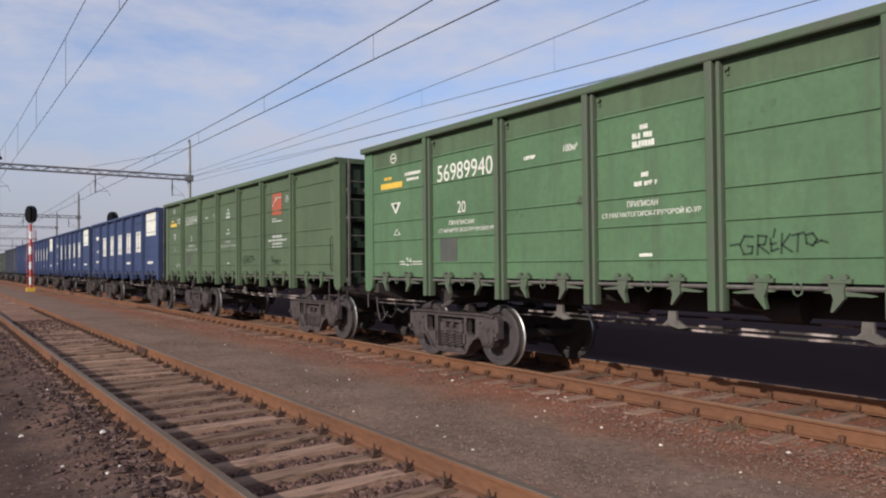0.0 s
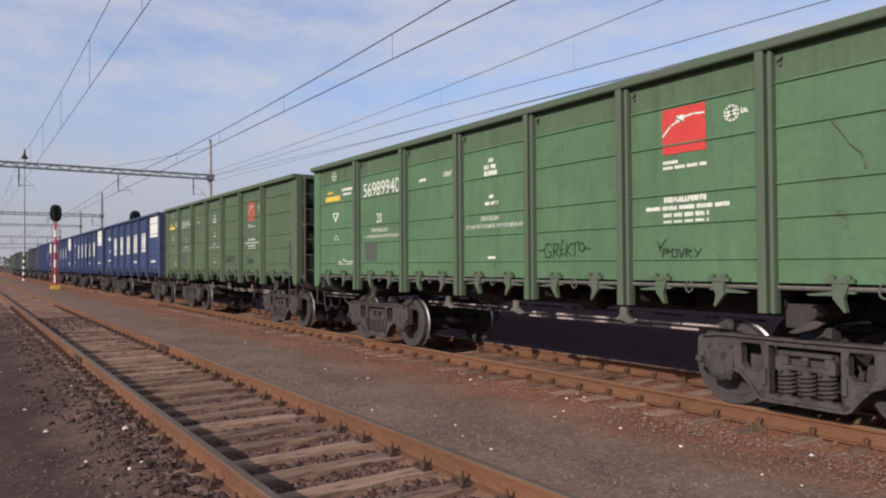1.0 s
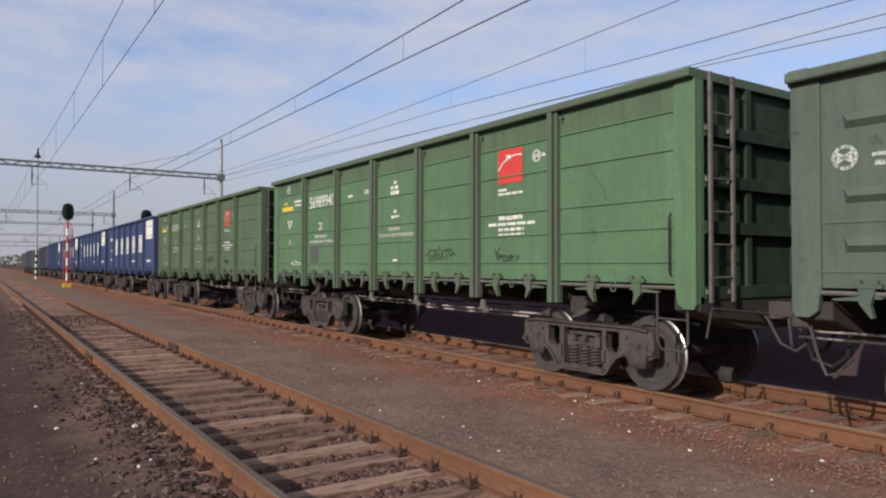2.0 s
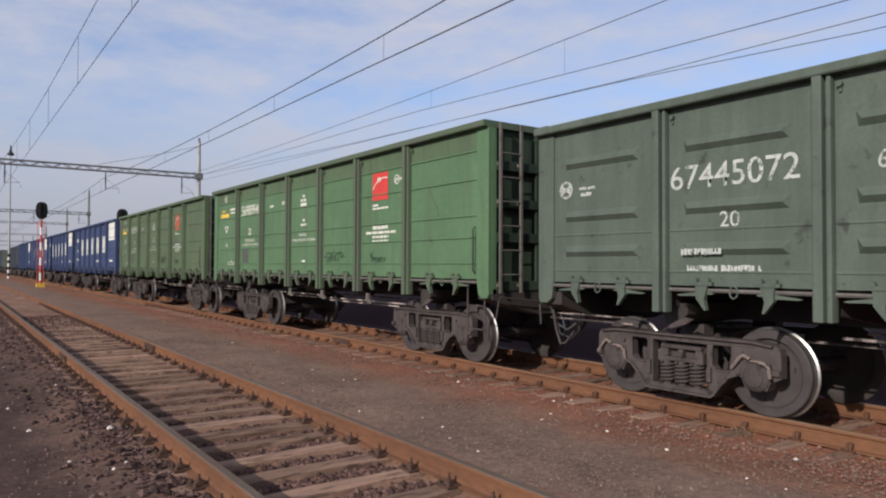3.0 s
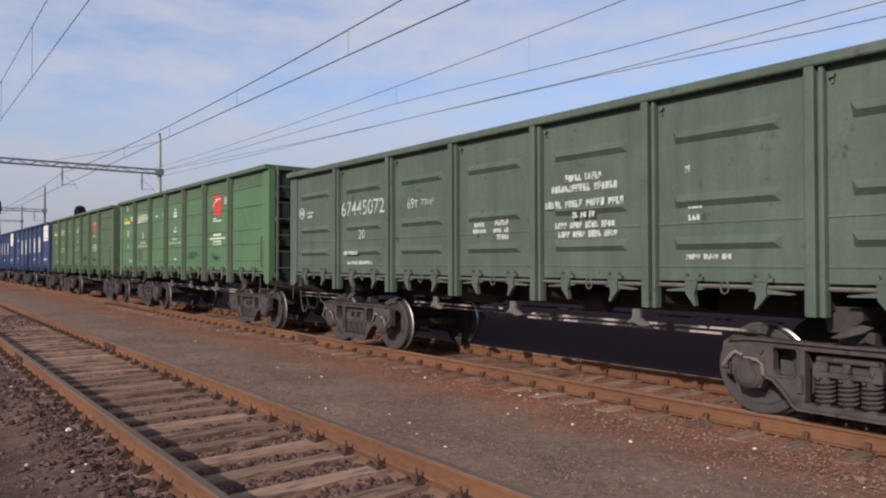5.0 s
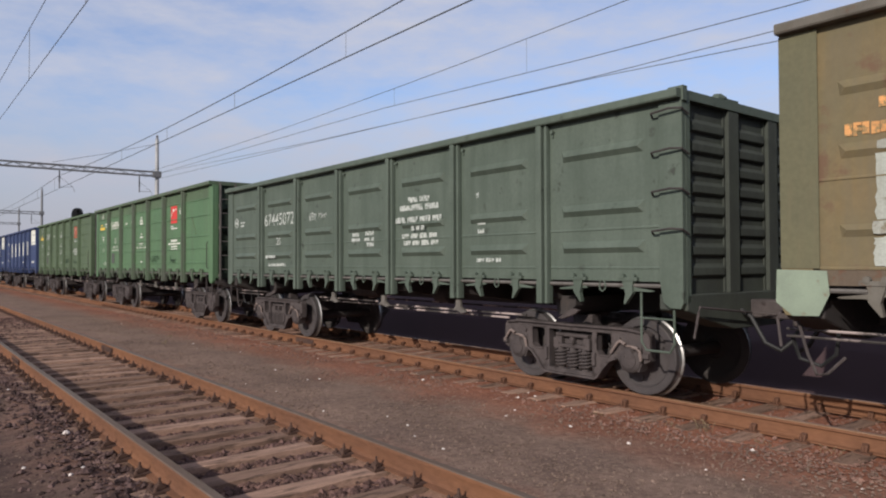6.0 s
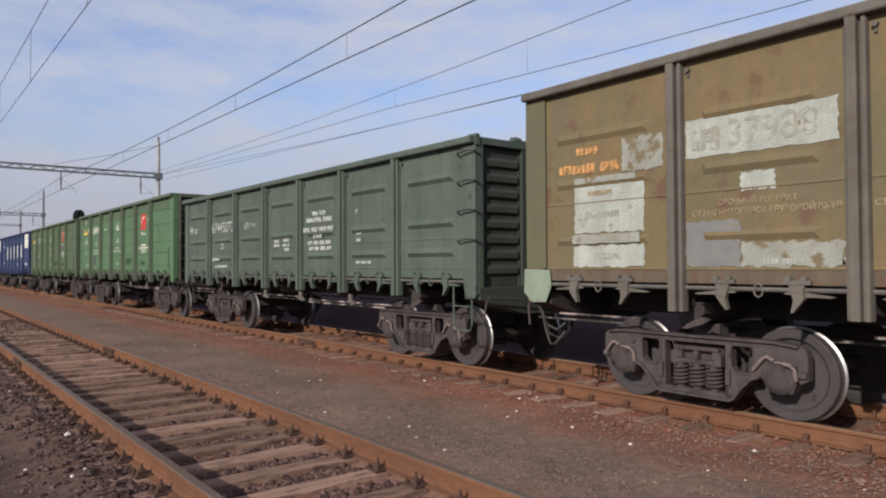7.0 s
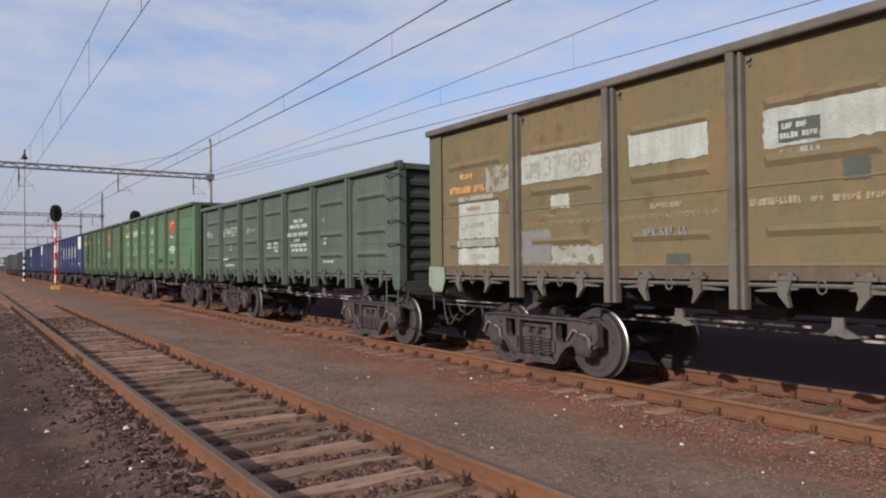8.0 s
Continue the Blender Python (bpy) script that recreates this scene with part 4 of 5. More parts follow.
    for e in (-1, 1):
        add_bogie(w, e * 4.325, style != "flat")
        sh = Build()
        yb = e * 4.325
        sh.prism([(yb + 0.14, 1.17), (yb - 0.20, 1.17), (yb - 0.20, 1.05), (yb - 0.10, 0.96), (yb - 0.02, 0.93), (yb + 0.10, 0.93)], "x", -1.22, 1.22)
        part("body_bolster", sh, DARK, w, bevel=0.008)
        sb = Build()
        sb.prism([(yb - 0.30, 1.0), (yb - 0.22, 0.945), (yb - 0.02, 0.88), (yb + 0.06, 0.885), (yb - 0.06, 0.96), (yb - 0.20, 1.02)], "x", -1.27, -1.222)
        part("side_bearing", sb, IRON, w, bevel=0.006)
    return w


def lettering(w, words, y, z, width, height, ink, name="lettering", x=-1.478):
    """Painted letters on the side: y is where they begin, z their foot."""
    cu = bpy.data.curves.new("letters", "FONT")
    cu.body = words
    cu.offset = 0.003 if name == "number" else 0.012
    tmp = bpy.data.objects.new("letters", cu)
    scene.collection.objects.link(tmp)
    bpy.context.view_layer.update()
    me = bpy.data.meshes.new_from_object(tmp.evaluated_get(bpy.context.evaluated_depsgraph_get()))
    bpy.data.objects.remove(tmp)
    co = np.empty(len(me.vertices) * 3)
    me.vertices.foreach_get("co", co)
    co = co.reshape(-1, 3)
    lo, hi = co.min(0), co.max(0)
    out = np.empty_like(co)
    out[:, 0] = x - 0.004
    out[:, 1] = y - (co[:, 0] - lo[0]) / (hi[0] - lo[0]) * width
    out[:, 2] = z + (co[:, 1] - lo[1]) / (hi[1] - lo[1]) * height
    me.vertices.foreach_set("co", out.ravel())
    me.materials.clear()
    me.materials.append(ink)
    ob = new(name, me)
    ob.parent = w
    return ob


def bars(w, y0, y1, z0, z1, ink, gaps=0, name="lettering", x=-1.478, seed=1):
    """Writing too small to read: a row of short plain bars."""
    r = random.Random(seed + int(abs(y0) * 100))
    b = Build()
    h = z1 - z0
    n = max(3, int(abs(y1 - y0) / (h * 0.55)))
    step = (y1 - y0) / n
    for k in range(n):
        if gaps and k % (gaps + 1) == gaps:
            continue
        lo, hi = z0 + h * r.uniform(0.0, 0.10), z1 - h * r.uniform(0.0, 0.14)
        ya, yb = y0 + step * (k + 0.04), y0 + step * (k + r.uniform(0.80, 0.98))
        cut = r.random()
        if cut < 0.5 or h < 0.05:
            b.box(x - 0.005, x + 0.001, ya, yb, lo, hi)
        elif cut < 0.8:
            ym = ya + (yb - ya) * 0.42
            b.box(x - 0.005, x + 0.001, ya, ym, lo, hi)
            b.box(x - 0.005, x + 0.001, ym, yb, lo + h * 0.32, lo + h * 0.58)
            b.box(x - 0.005, x + 0.001, ym, yb, hi - h * 0.22, hi)
        else:
            b.box(x - 0.005, x + 0.001, ya, yb, lo, lo + h * 0.38)
            b.box(x - 0.005, x + 0.001, ya, ya + (yb - ya) * 0.55, lo + h * 0.38, hi)
    return tagged(part(name, b, ink, w), kind="stuff")


def blotch(w, y0, y1, z0, z1, ink, name="paint_patch", x=-1.478, rough=0.013, seed=1, label="", lift=0.005):
    """A brushed patch of paint with an uneven edge."""
    r = random.Random(seed)
    pts = []
    for (a, c), (d, e), n in (((y0, z0), (y1, z0), 17), ((y1, z0), (y1, z1), 9), ((y1, z1), (y0, z1), 17), ((y0, z1), (y0, z0), 9)):
        for k in range(n):
            t = k / n
            pts.append((a + (d - a) * t + r.uniform(-rough, rough), c + (e - c) * t + r.uniform(-rough, rough)))
    b = Build()
    b.prism(pts, "x", x - lift, x)
    return part(name, b, ink, w, label)


def strokes(w, y, z, width, height, lines, ink, r=0.011, name="graffiti", x=-1.478):
    b = Build()
    for ln in lines:
        pts = [(x - 0.003, y - u * width, z + v * height) for u, v in ln]
        for p, q in zip(pts, pts[1:]):
            d = Vector((0, q[1] - p[1], q[2] - p[2]))
            if d.length < 1e-6:
                continue
            n = Vector((0, -d.z, d.y)).normalized() * r
            e = d.normalized() * r * 0.5
            a, c = Vector(p) - e, Vector(q) + e
            b.prism([((a + n).y, (a + n).z), ((a - n).y, (a - n).z), ((c - n).y, (c - n).z), ((c + n).y, (c + n).z)], "x", x - 0.004, x - 0.001)
    return tagged(part(name, b, ink, w), kind="stuff")


def mark_green(w, ink=WHITE, red=RED):
    lettering(w, "56989940", 4.12, 2.885, 1.36, 0.265, ink, "number")
    lettering(w, "20", 3.60, 2.37, 0.20, 0.175, ink, "number")
    lettering(w, "ПРИПИСАН", 3.82, 2.19, 0.62, 0.07, ink)
    lettering(w, "СТ.МАГНИТОГОРСК-ГРУЗОВОЙ Ю-УР", 4.1, 2.08, 1.36, 0.075, ink)
    blotch(w, 4.06, 3.62, 1.62, 2.02, DKPATCH, "stencil_patch", rough=0.006, label="grey square patch")
    blotch(w, 5.86, 5.16, 2.92, 3.02, YELLOW, "label_patch", rough=0.006, label="yellow lettering strip")
    bars(w, 5.75, 5.5, 3.07, 3.13, YELLOW)
    bars(w, 5.08, 4.6, 3.09, 3.15, ink)
    bars(w, 5.02, 4.66, 3.0, 3.05, ink)
    b = Build()
    b.prism([(5.53, 2.66), (5.21, 2.66), (5.37, 2.46)], "x", -1.483, -1.478)
    part("triangle_mark", b, ink, w, "white triangle mark")
    b = Build()
    b.prism([(5.445, 2.635), (5.295, 2.635), (5.37, 2.53)], "x", -1.486, -1.4835)
    part("triangle_field", b, SPRAY, w)
    strokes(w, 5.53, 3.36, 0.18, 0.16, [[(0.5 + 0.5 * math.cos(a), 0.5 + 0.5 * math.sin(a)) for a in np.linspace(0, 6.3, 13)], [(0.1, 0.5), (0.9, 0.5)]], ink, 0.012, "emblem")
    strokes(w, 5.44, 2.1, 0.2, 0.1, [[(0, 0), (0.5, 1), (1, 0), (0, 0)]], ink, 0.006, "mark")
    lettering(w, "24", 5.05, 1.57, 0.16, 0.13, ink, "number")
    bars(w, 5.26, 5.08, 1.58, 1.65, ink)
    bars(w, 4.87, 4.56, 1.58, 1.65, ink)
    bars(w, 2.1, 1.88, 2.98, 3.04, ink)
    lettering(w, "100м³", 1.36, 3.0, 0.24, 0.09, ink)
    bars(w, 0.17, 0.06, 3.09, 3.15, ink)
    bars(w, 0.28, -0.04, 2.99, 3.06, ink, 3)
    bars(w, 0.28, -0.03, 2.89, 2.97, ink)
    bars(w, 0.16, 0.06, 2.55, 2.61, ink)
    bars(w, 0.26, -0.06, 2.45, 2.51, ink, 3)
    lettering(w, "ПРИПИСАН", 0.36, 2.22, 0.42, 0.07, ink)
    lettering(w, "СТ.МАГНИТОГОРСК-ГРУЗОВОЙ Ю-УР", 0.74, 2.11, 1.34, 0.075, ink)
    bars(w, 0.2, 0.02, 1.65, 1.69, ink)
    lines = [[(0.0, 0.5), (0.10, 0.55)], [(0.26, 0.85), (0.16, 0.9), (0.11, 0.5), (0.15, 0.08), (0.24, 0.12), (0.25, 0.42), (0.19, 0.45)], [(0.30, 0.05), (0.31, 0.9), (0.40, 0.85), (0.38, 0.5), (0.31, 0.48), (0.42, 0.1)],
             [(0.44, 0.75), (0.45, 0.2), (0.52, 0.3)], [(0.44, 0.5), (0.50, 0.55)], [(0.47, 0.8), (0.49, 1.15)], [(0.55, 0.1), (0.56, 0.95)], [(0.64, 0.9), (0.56, 0.45), (0.66, 0.15)], [(0.66, 0.85), (0.78, 0.95)], [(0.72, 0.9), (0.71, 0.15)],
             [(0.86, 0.4), (0.80, 0.5), (0.79, 0.85), (0.86, 0.9), (0.90, 0.65), (0.86, 0.4)], [(0.88, 0.5), (0.94, 0.6), (1.0, 0.5)]]
    strokes(w, -0.92, 1.64, 0.95, 0.22, lines, SPRAY, 0.010)
    strokes(w, -2.9, 1.62, 0.56, 0.22, [[(0.0, 0.9), (0.05, 0.4)], [(0.2, 1.0), (0.05, 0.6), (0.25, 0.5)], [(0.1, 0.0), (0.12, 0.45), (0.3, 0.4), (0.12, 0.25)], [(0.34, 0.1), (0.34, 0.5), (0.45, 0.45), (0.45, 0.1), (0.34, 0.1)],
            [(0.5, 0.5), (0.55, 0.05), (0.62, 0.5)], [(0.66, 0.05), (0.66, 0.5), (0.78, 0.4), (0.66, 0.3), (0.8, 0.05)], [(0.85, 0.5), (0.92, 0.25)], [(1.0, 0.5), (0.86, 0.0)]], SPRAY, 0.009)
    blotch(w, -2.98, -3.53, 2.78, 3.28, red, "red_sign", rough=0.004, label="red square sign with a white arc")
    strokes(w, -2.99, 2.98, 0.53, 0.2, [[(0.0, 0.05), (0.2, 0.55), (0.42, 0.8)], [(0.5, 0.92), (0.75, 1.0), (1.0, 0.95)]], ink, 0.010, "arc", x=-1.483)
    blotch(w, -3.17, -3.27, 3.12, 3.19, ink, "arc_dot", x=-1.483, rough=0.012)
    bars(w, -2.98, -3.18, 2.67, 2.71, ink)
    bars(w, -2.98, -3.54, 2.61, 2.65, ink, 6)
    strokes(w, -3.76, 3.03, 0.15, 0.15, [[(0.5 + 0.5 * math.cos(a), 0.5 + 0.5 * math.sin(a)) for a in np.linspace(0, 6.3, 13)], [(0.2, 0.3), (0.8, 0.7)], [(0.2, 0.6), (0.8, 0.4)]], ink, 0.014, "emblem")
    bars(w, -3.94, -4.02, 3.08, 3.14, ink)
    bars(w, -2.99, -3.53, 2.24, 2.31, ink)
    bars(w, -2.74, -3.8, 2.16, 2.21, ink, 7)
    bars(w, -2.98, -3.56, 2.08, 2.13, ink, 4)
    bars(w, -2.98, -3.56, 2.0, 2.05, ink, 4)
    sc = Build()
    sc.tube([(-1.479, -4.83, 2.86), (-1.479, -4.92, 2.73), (-1.478, -4.99, 2.62), (-1.479, -5.07, 2.54), (-1.478, -5.10, 2.47), (-1.477, -5.11, 2.39)], 0.012, 5)
    part("scratch", sc, SCRATCH, w)
    rod = Build()
    rod.tube([(-1.50, -6.10, 1.47), (-1.535, -6.10, 1.52), (-1.535, -6.10, 2.12), (-1.50, -6.10, 2.17)], 0.012, 5)
    part("handrail", rod, DARK, w)


def mark_slate(w):
    lettering(w, "67445072", 4.14, 2.41, 1.42, 0.255, STENCIL, "number")
    lettering(w, "20", 3.55, 1.99, 0.22, 0.16, STENCIL, "number")
    bars(w, 3.98, 3.50, 1.705, 1.775, STENCIL, x=-1.529)
    bars(w, 3.94, 3.10, 1.535, 1.60, STENCIL, 10)
    strokes(w, 5.83, 2.45, 0.2, 0.2, [[(0.5 + 0.5 * math.cos(a), 0.5 + 0.5 * math.sin(a)) for a in np.linspace(0, 6.3, 13)], [(0.15, 0.3), (0.85, 0.75)], [(0.15, 0.7), (0.85, 0.3)], [(0.2, 0.5), (0.8, 0.5)]], STENCIL, 0.016, "emblem")
    bars(w, 5.5, 5.22, 2.53, 2.57, STENCIL, 5)
    bars(w, 5.48, 5.3, 2.45, 2.5, STENCIL)
    lettering(w, "69т", 2.05, 2.43, 0.28, 0.16, STENCIL, "number")
    lettering(w, "73м³", 1.68, 2.46, 0.32, 0.10, STENCIL, "number")
    bars(w, 0.41, 0.20, 2.06, 2.13, STENCIL)
    bars(w, 0.44, 0.16, 1.96, 2.04, STENCIL)
    bars(w, -0.02, -0.29, 2.07, 2.15, STENCIL)
    bars(w, 0.01, -0.29, 1.97, 2.04, STENCIL, 4)
    bars(w, -0.06, -0.29, 1.88, 1.955, STENCIL)
    for y0, y1, z, zt, gap in ((-1.30, -1.86, 2.55, 2.64, 5), (-1.07, -2.08, 2.42, 2.52, 11), (-0.99, -2.19, 2.23, 2.325, 5), (-1.46, -1.80, 2.10, 2.175, 2), (-1.13, -2.09, 1.98, 2.065, 4), (-1.18, -2.08, 1.87, 1.955, 4)):
        bars(w, y0, y1, z, zt, STENCIL, gap, seed=int(z * 50), x=-1.505 if z == 2.23 else (-1.535 if z == 2.10 else -1.478))
    bars(w, -2.95, -3.0, 2.5, 2.58, STENCIL)
    bars(w, -2.98, -3.14, 2.12, 2.18, STENCIL)
    bars(w, -2.98, -3.12, 2.0, 2.07, STENCIL)
    bars(w, -2.95, -3.45, 1.60, 1.66, STENCIL, 5)


def mark_ochre(w):
    blotch(w, 5.68, 4.67, 1.55, 1.80, PATCH, seed=3, label="whitewash patch")
    blotch(w, 5.68, 4.72, 1.82, 1.93, WASH, seed=17, rough=0.006, label="thin whitewash over the rib", x=-1.50)
    blotch(w, 5.66, 4.67, 1.95, 2.50, PATCH, seed=4, label="whitewash patch")
    blotch(w, 5.64, 4.76, 2.53, 2.60, WASH, seed=18, rough=0.006, label="thin whitewash strip", x=-1.50)
    blotch(w, 4.96, 4.43, 2.62, 2.99, WASH, seed=5, rough=0.012, label="worn whitewash patch")
    bars(w, 5.63, 5.30, 2.87, 2.97, ORANGE)
    bars(w, 5.90, 4.99, 2.66, 2.78, ORANGE, 8)
    bars(w, 5.35, 4.98, 1.64, 1.71, WORNNUM, x=-1.484)
    bars(w, 5.50, 5.0, 2.12, 2.20, WORNNUM, x=-1.484)
    bars(w, 5.45, 5.1, 2.38, 2.44, FADED, x=-1.484)
    blotch(w, 4.15, 2.66, 2.66, 3.05, PATCH, seed=6, label="whitewash patch under the number")
    lettering(w, "37980", 3.68, 2.735, 0.86, 0.26, WORNNUM, "number", x=-1.484)
    bars(w, 4.08, 3.76, 2.72, 2.96, WORNNUM, x=-1.484)
    blotch(w, 3.56, 3.22, 2.29, 2.46, PATCH, seed=7, rough=0.015, label="small whitewash patch")
    lettering(w, "СРОЧНЫЙ ВОЗВРАТ", 3.80, 2.16, 0.78, 0.075, FADED)
    lettering(w, "СТ.МАГНИТОГОРСК-ГРУЗОВОЙ Ю-УР", 4.08, 2.06, 1.44, 0.08, FADED)
    blotch(w, 4.16, 3.57, 1.55, 2.01, GREYPATCH, seed=8, rough=0.015, label="grey paint patch")
    blotch(w, 3.56, 2.63, 1.55, 1.78, WASH, seed=9, rough=0.02, label="whitewash patch")
    bars(w, 3.34, 2.95, 1.57, 1.63, PATCH, 4, x=-1.484)
    blotch(w, 2.23, 1.17, 2.69, 3.06, PATCH, seed=10, label="whitewash patch")
    bars(w, 1.93, 1.50, 2.17, 2.24, FADED)
    lettering(w, "СТ.МАГНИТОГОРСК-ГРУЗОВОЙ Ю-УР", 2.38, 2.06, 1.32, 0.075, FADED)
    bars(w, 2.02, 1.42, 1.86, 1.96, GREYPATCH, 3, x=-1.50)
    blotch(w, 1.72, 1.41, 1.54, 1.66, DKPATCH, seed=11, rough=0.010)
    blotch(w, 0.55, -0.72, 2.66, 3.04, PATCH, seed=12, label="whitewash patch")
    blotch(w, 0.40, 0.0, 2.70, 2.91, DKPATCH, seed=13, rough=0.007, x=-1.4835, label="dark stencil patch")
    bars(w, 0.36, 0.08, 2.82, 2.88, PATCH, 3, x=-1.49)
    bars(w, 0.38, 0.02, 2.73, 2.79, PATCH, 5, x=-1.49)
    bars(w, 0.39, 0.0, 2.56, 2.64, WASH)
    blotch(w, -0.19, -0.42, 2.28, 2.48, DKPATCH, seed=14, rough=0.010)
    bars(w, 0.71, 0.18, 2.11, 2.19, FADED)
    bars(w, 0.10, -0.02, 2.11, 2.17, FADED)
    bars(w, -0.10, -0.62, 2.10, 2.17, FADED, 6)
    b = Build()
    b.prism([(6.49, 1.52), (6.05, 1.51), (6.03, 1.30), (6.12, 1.11), (6.35, 1.10), (6.50, 1.22)], "x", -1.508, -1.501)
    part("corner_patch", b, MINT, w, "pale green repair plate")
    b = Build()
    b.prism([(6.45, 1.53), (6.11, 1.53), (6.11, 3.66), (6.45, 3.66)], "x", -1.506, -1.501)
    part("corner_plate", b, OLIVE, w, "olive painted corner")


def mark_blue(w):
    for k, y in enumerate((3.4, 1.65, 0.0, -1.65, -3.35)):
        for a, c in ((0.42, 0.12), (0.02, -0.32)):
            blotch(w, y + a, y + c, 2.1 + 0.02 * k, 2.97, WHITE, "letter_block", rough=0.02, seed=k, label="large white letter shape")
    blotch(w, -4.6, -6.0, 2.75, 3.6, WHITE, "sign_block", rough=0.01, label="white sign panel")
    bars(w, 5.6, 4.7, 2.9, 3.1, WHITE)
    bars(w, 5.5, 4.9, 2.3, 2.4, WHITE)
    bars(w, 5.6, 4.8, 1.8, 1.9, WHITE)
    bars(w, -1.2, -2.0, 1.7, 1.8, WHITE)
    bars(w, -4.8, -5.6, 1.7, 1.8, WHITE)


C1, C0, CB = 4.895, -8.81, -22.50
WAGONS = []
green = make_wagon(C1, GREEN, 3.725, 6.42, "flat", "open_wagon", "bright green flat-sided open wagon with white numbers and a red sign", chord=GREENPOST, post_paint=GREENPOST, high=GREENDIRT)
mark_green(green)
slate = make_wagon(C0, SLATE, 3.40, 6.22, "ribbed", "open_wagon", "grey-green lower open wagon with pressed ribs and white numbers")
mark_slate(slate)
ochre = make_wagon(CB, OCHRE, 3.77, 6.45, "worn", "open_wagon", "worn ochre open wagon with whitewash patches and grey posts", chord=WEATHER, post_paint=WEATHER, low=RUSTLOW)
mark_ochre(ochre)
green2 = make_wagon(C1 + 13.85, DULL, 3.72, 6.42, "flat", "open_wagon", "dull dirty green flat-sided open wagon with faded markings")
mark_green(green2, STENCIL, FADERED)
blue = make_wagon(C1 + 27.75, BLUE, 3.72, 6.42, "flat", "open_wagon", "blue open wagon with large white lettering", detail=False)
mark_blue(blue)
WAGONS += [green, slate, ochre, green2, blue]
for k in (3, 4, 5):
    WAGONS.append(copy_thing(blue, pose(XC, C1 + 13.9 * k, 0)))
# far wagon whose paint carries the haze of the distance
dusty_haze = make_wagon(C1 + 13.9 * 6, HAZEBLUE, 3.6, 6.42, "ribbed", "open_wagon", "distant open wagon coloured blue-grey for haze", detail=False)
WAGONS.append(dusty_haze)
for k, w in ((7, slate), (8, dusty_haze), (9, slate)):
    WAGONS.append(copy_thing(w, pose(XC, C1 + 13.9 * k, 0)))


# ---- catenary, masts, signals ----
def wire(name, pts, r, label, n=5):
    b = Build()
    b.tube(pts, r, n)
    return tagged(part(name, b, WIRE), label, "wire")


def sag(x0, x1, y0, y1, z_end, z_mid, n=14):
    pts = []
    for i in range(n + 1):
        t = i / n
        pts.append((x0 + (x1 - x0) * t, y0 + (y1 - y0) * t, z_mid + (z_end - z_mid) * (2 * t - 1) ** 2))
    return pts


SUPPORT = (-34.5, 5.5, 45.5, 88.0, 128.0, 168.0)


def catenary(x, z_contact, z_end, z_mid, zig=0.0, thick=0.012):
    wire("contact_wire", [(x + (zig if k % 2 else -zig), y, z_contact) for k, y in enumerate(SUPPORT)], thick, "grooved copper contact wire over the track")
    for k, (a, c) in enumerate(zip(SUPPORT, SUPPORT[1:])):
        wire("messenger_wire", sag(x, x, a, c, z_end, z_mid), thick, "sagging catenary wire over the track")
        for i in range(int((c - a) / 6.15)):
            y = a + 1.22 + 6.15 * i
            t = (y - a) / (c - a)
            z = z_mid + (z_end - z_mid) * (2 * t - 1) ** 2
            xc = x + (zig * (1 - 2 * t) if k % 2 else -zig * (1 - 2 * t))
            b = Build()
            b.tube([(x, y, z), (xc, y, z_contact)], 0.006, 4)
            tagged(part("dropper", b, WIRE), "thin wire dropper between catenary wires", "dropper", "droppers of the catenary")


catenary(7.55, 5.98, 6.74, 6.38, thick=0.014)
catenary(2.52, 5.98, 7.55, 7.15, thick=0.008)
for pts in (sag(12.3, 12.3, -34.5, 5.5, 7.3, 7.0) + sag(12.3, 12.3, 5.5, 45.5, 7.3, 7.03)[1:], [(12.3, -34.5, 5.7), (12.3, 5.8, 6.09), (12.3, 10.2, 6.22), (12.3, 18.5, 6.55), (12.3, 45.5, 7.0)],
            [(14.0, -34.5, 6.1), (14.0, 6.1, 6.27), (14.0, 11.5, 6.33), (14.0, 16, 6.46), (13.05, 45.5, 6.95)], [(14.0, -34.5, 4.9), (14.0, 6.1, 6.02), (14.0, 11.5, 6.30), (13.8, 26, 6.70), (13.05, 45.5, 7.3)]):
    wire("overhead_wire", pts, 0.010, "overhead wire above the neighbouring track")
for y, za, zb in ((12.2, 7.13, 6.30), (18.0, 7.07, 6.53)):
    b = Build()
    b.tube([(12.3, y, za), (12.3, y, zb)], 0.005, 4)
    tagged(part("dropper", b, WIRE), "thin wire dropper between catenary wires", "dropper", "droppers of the catenary")


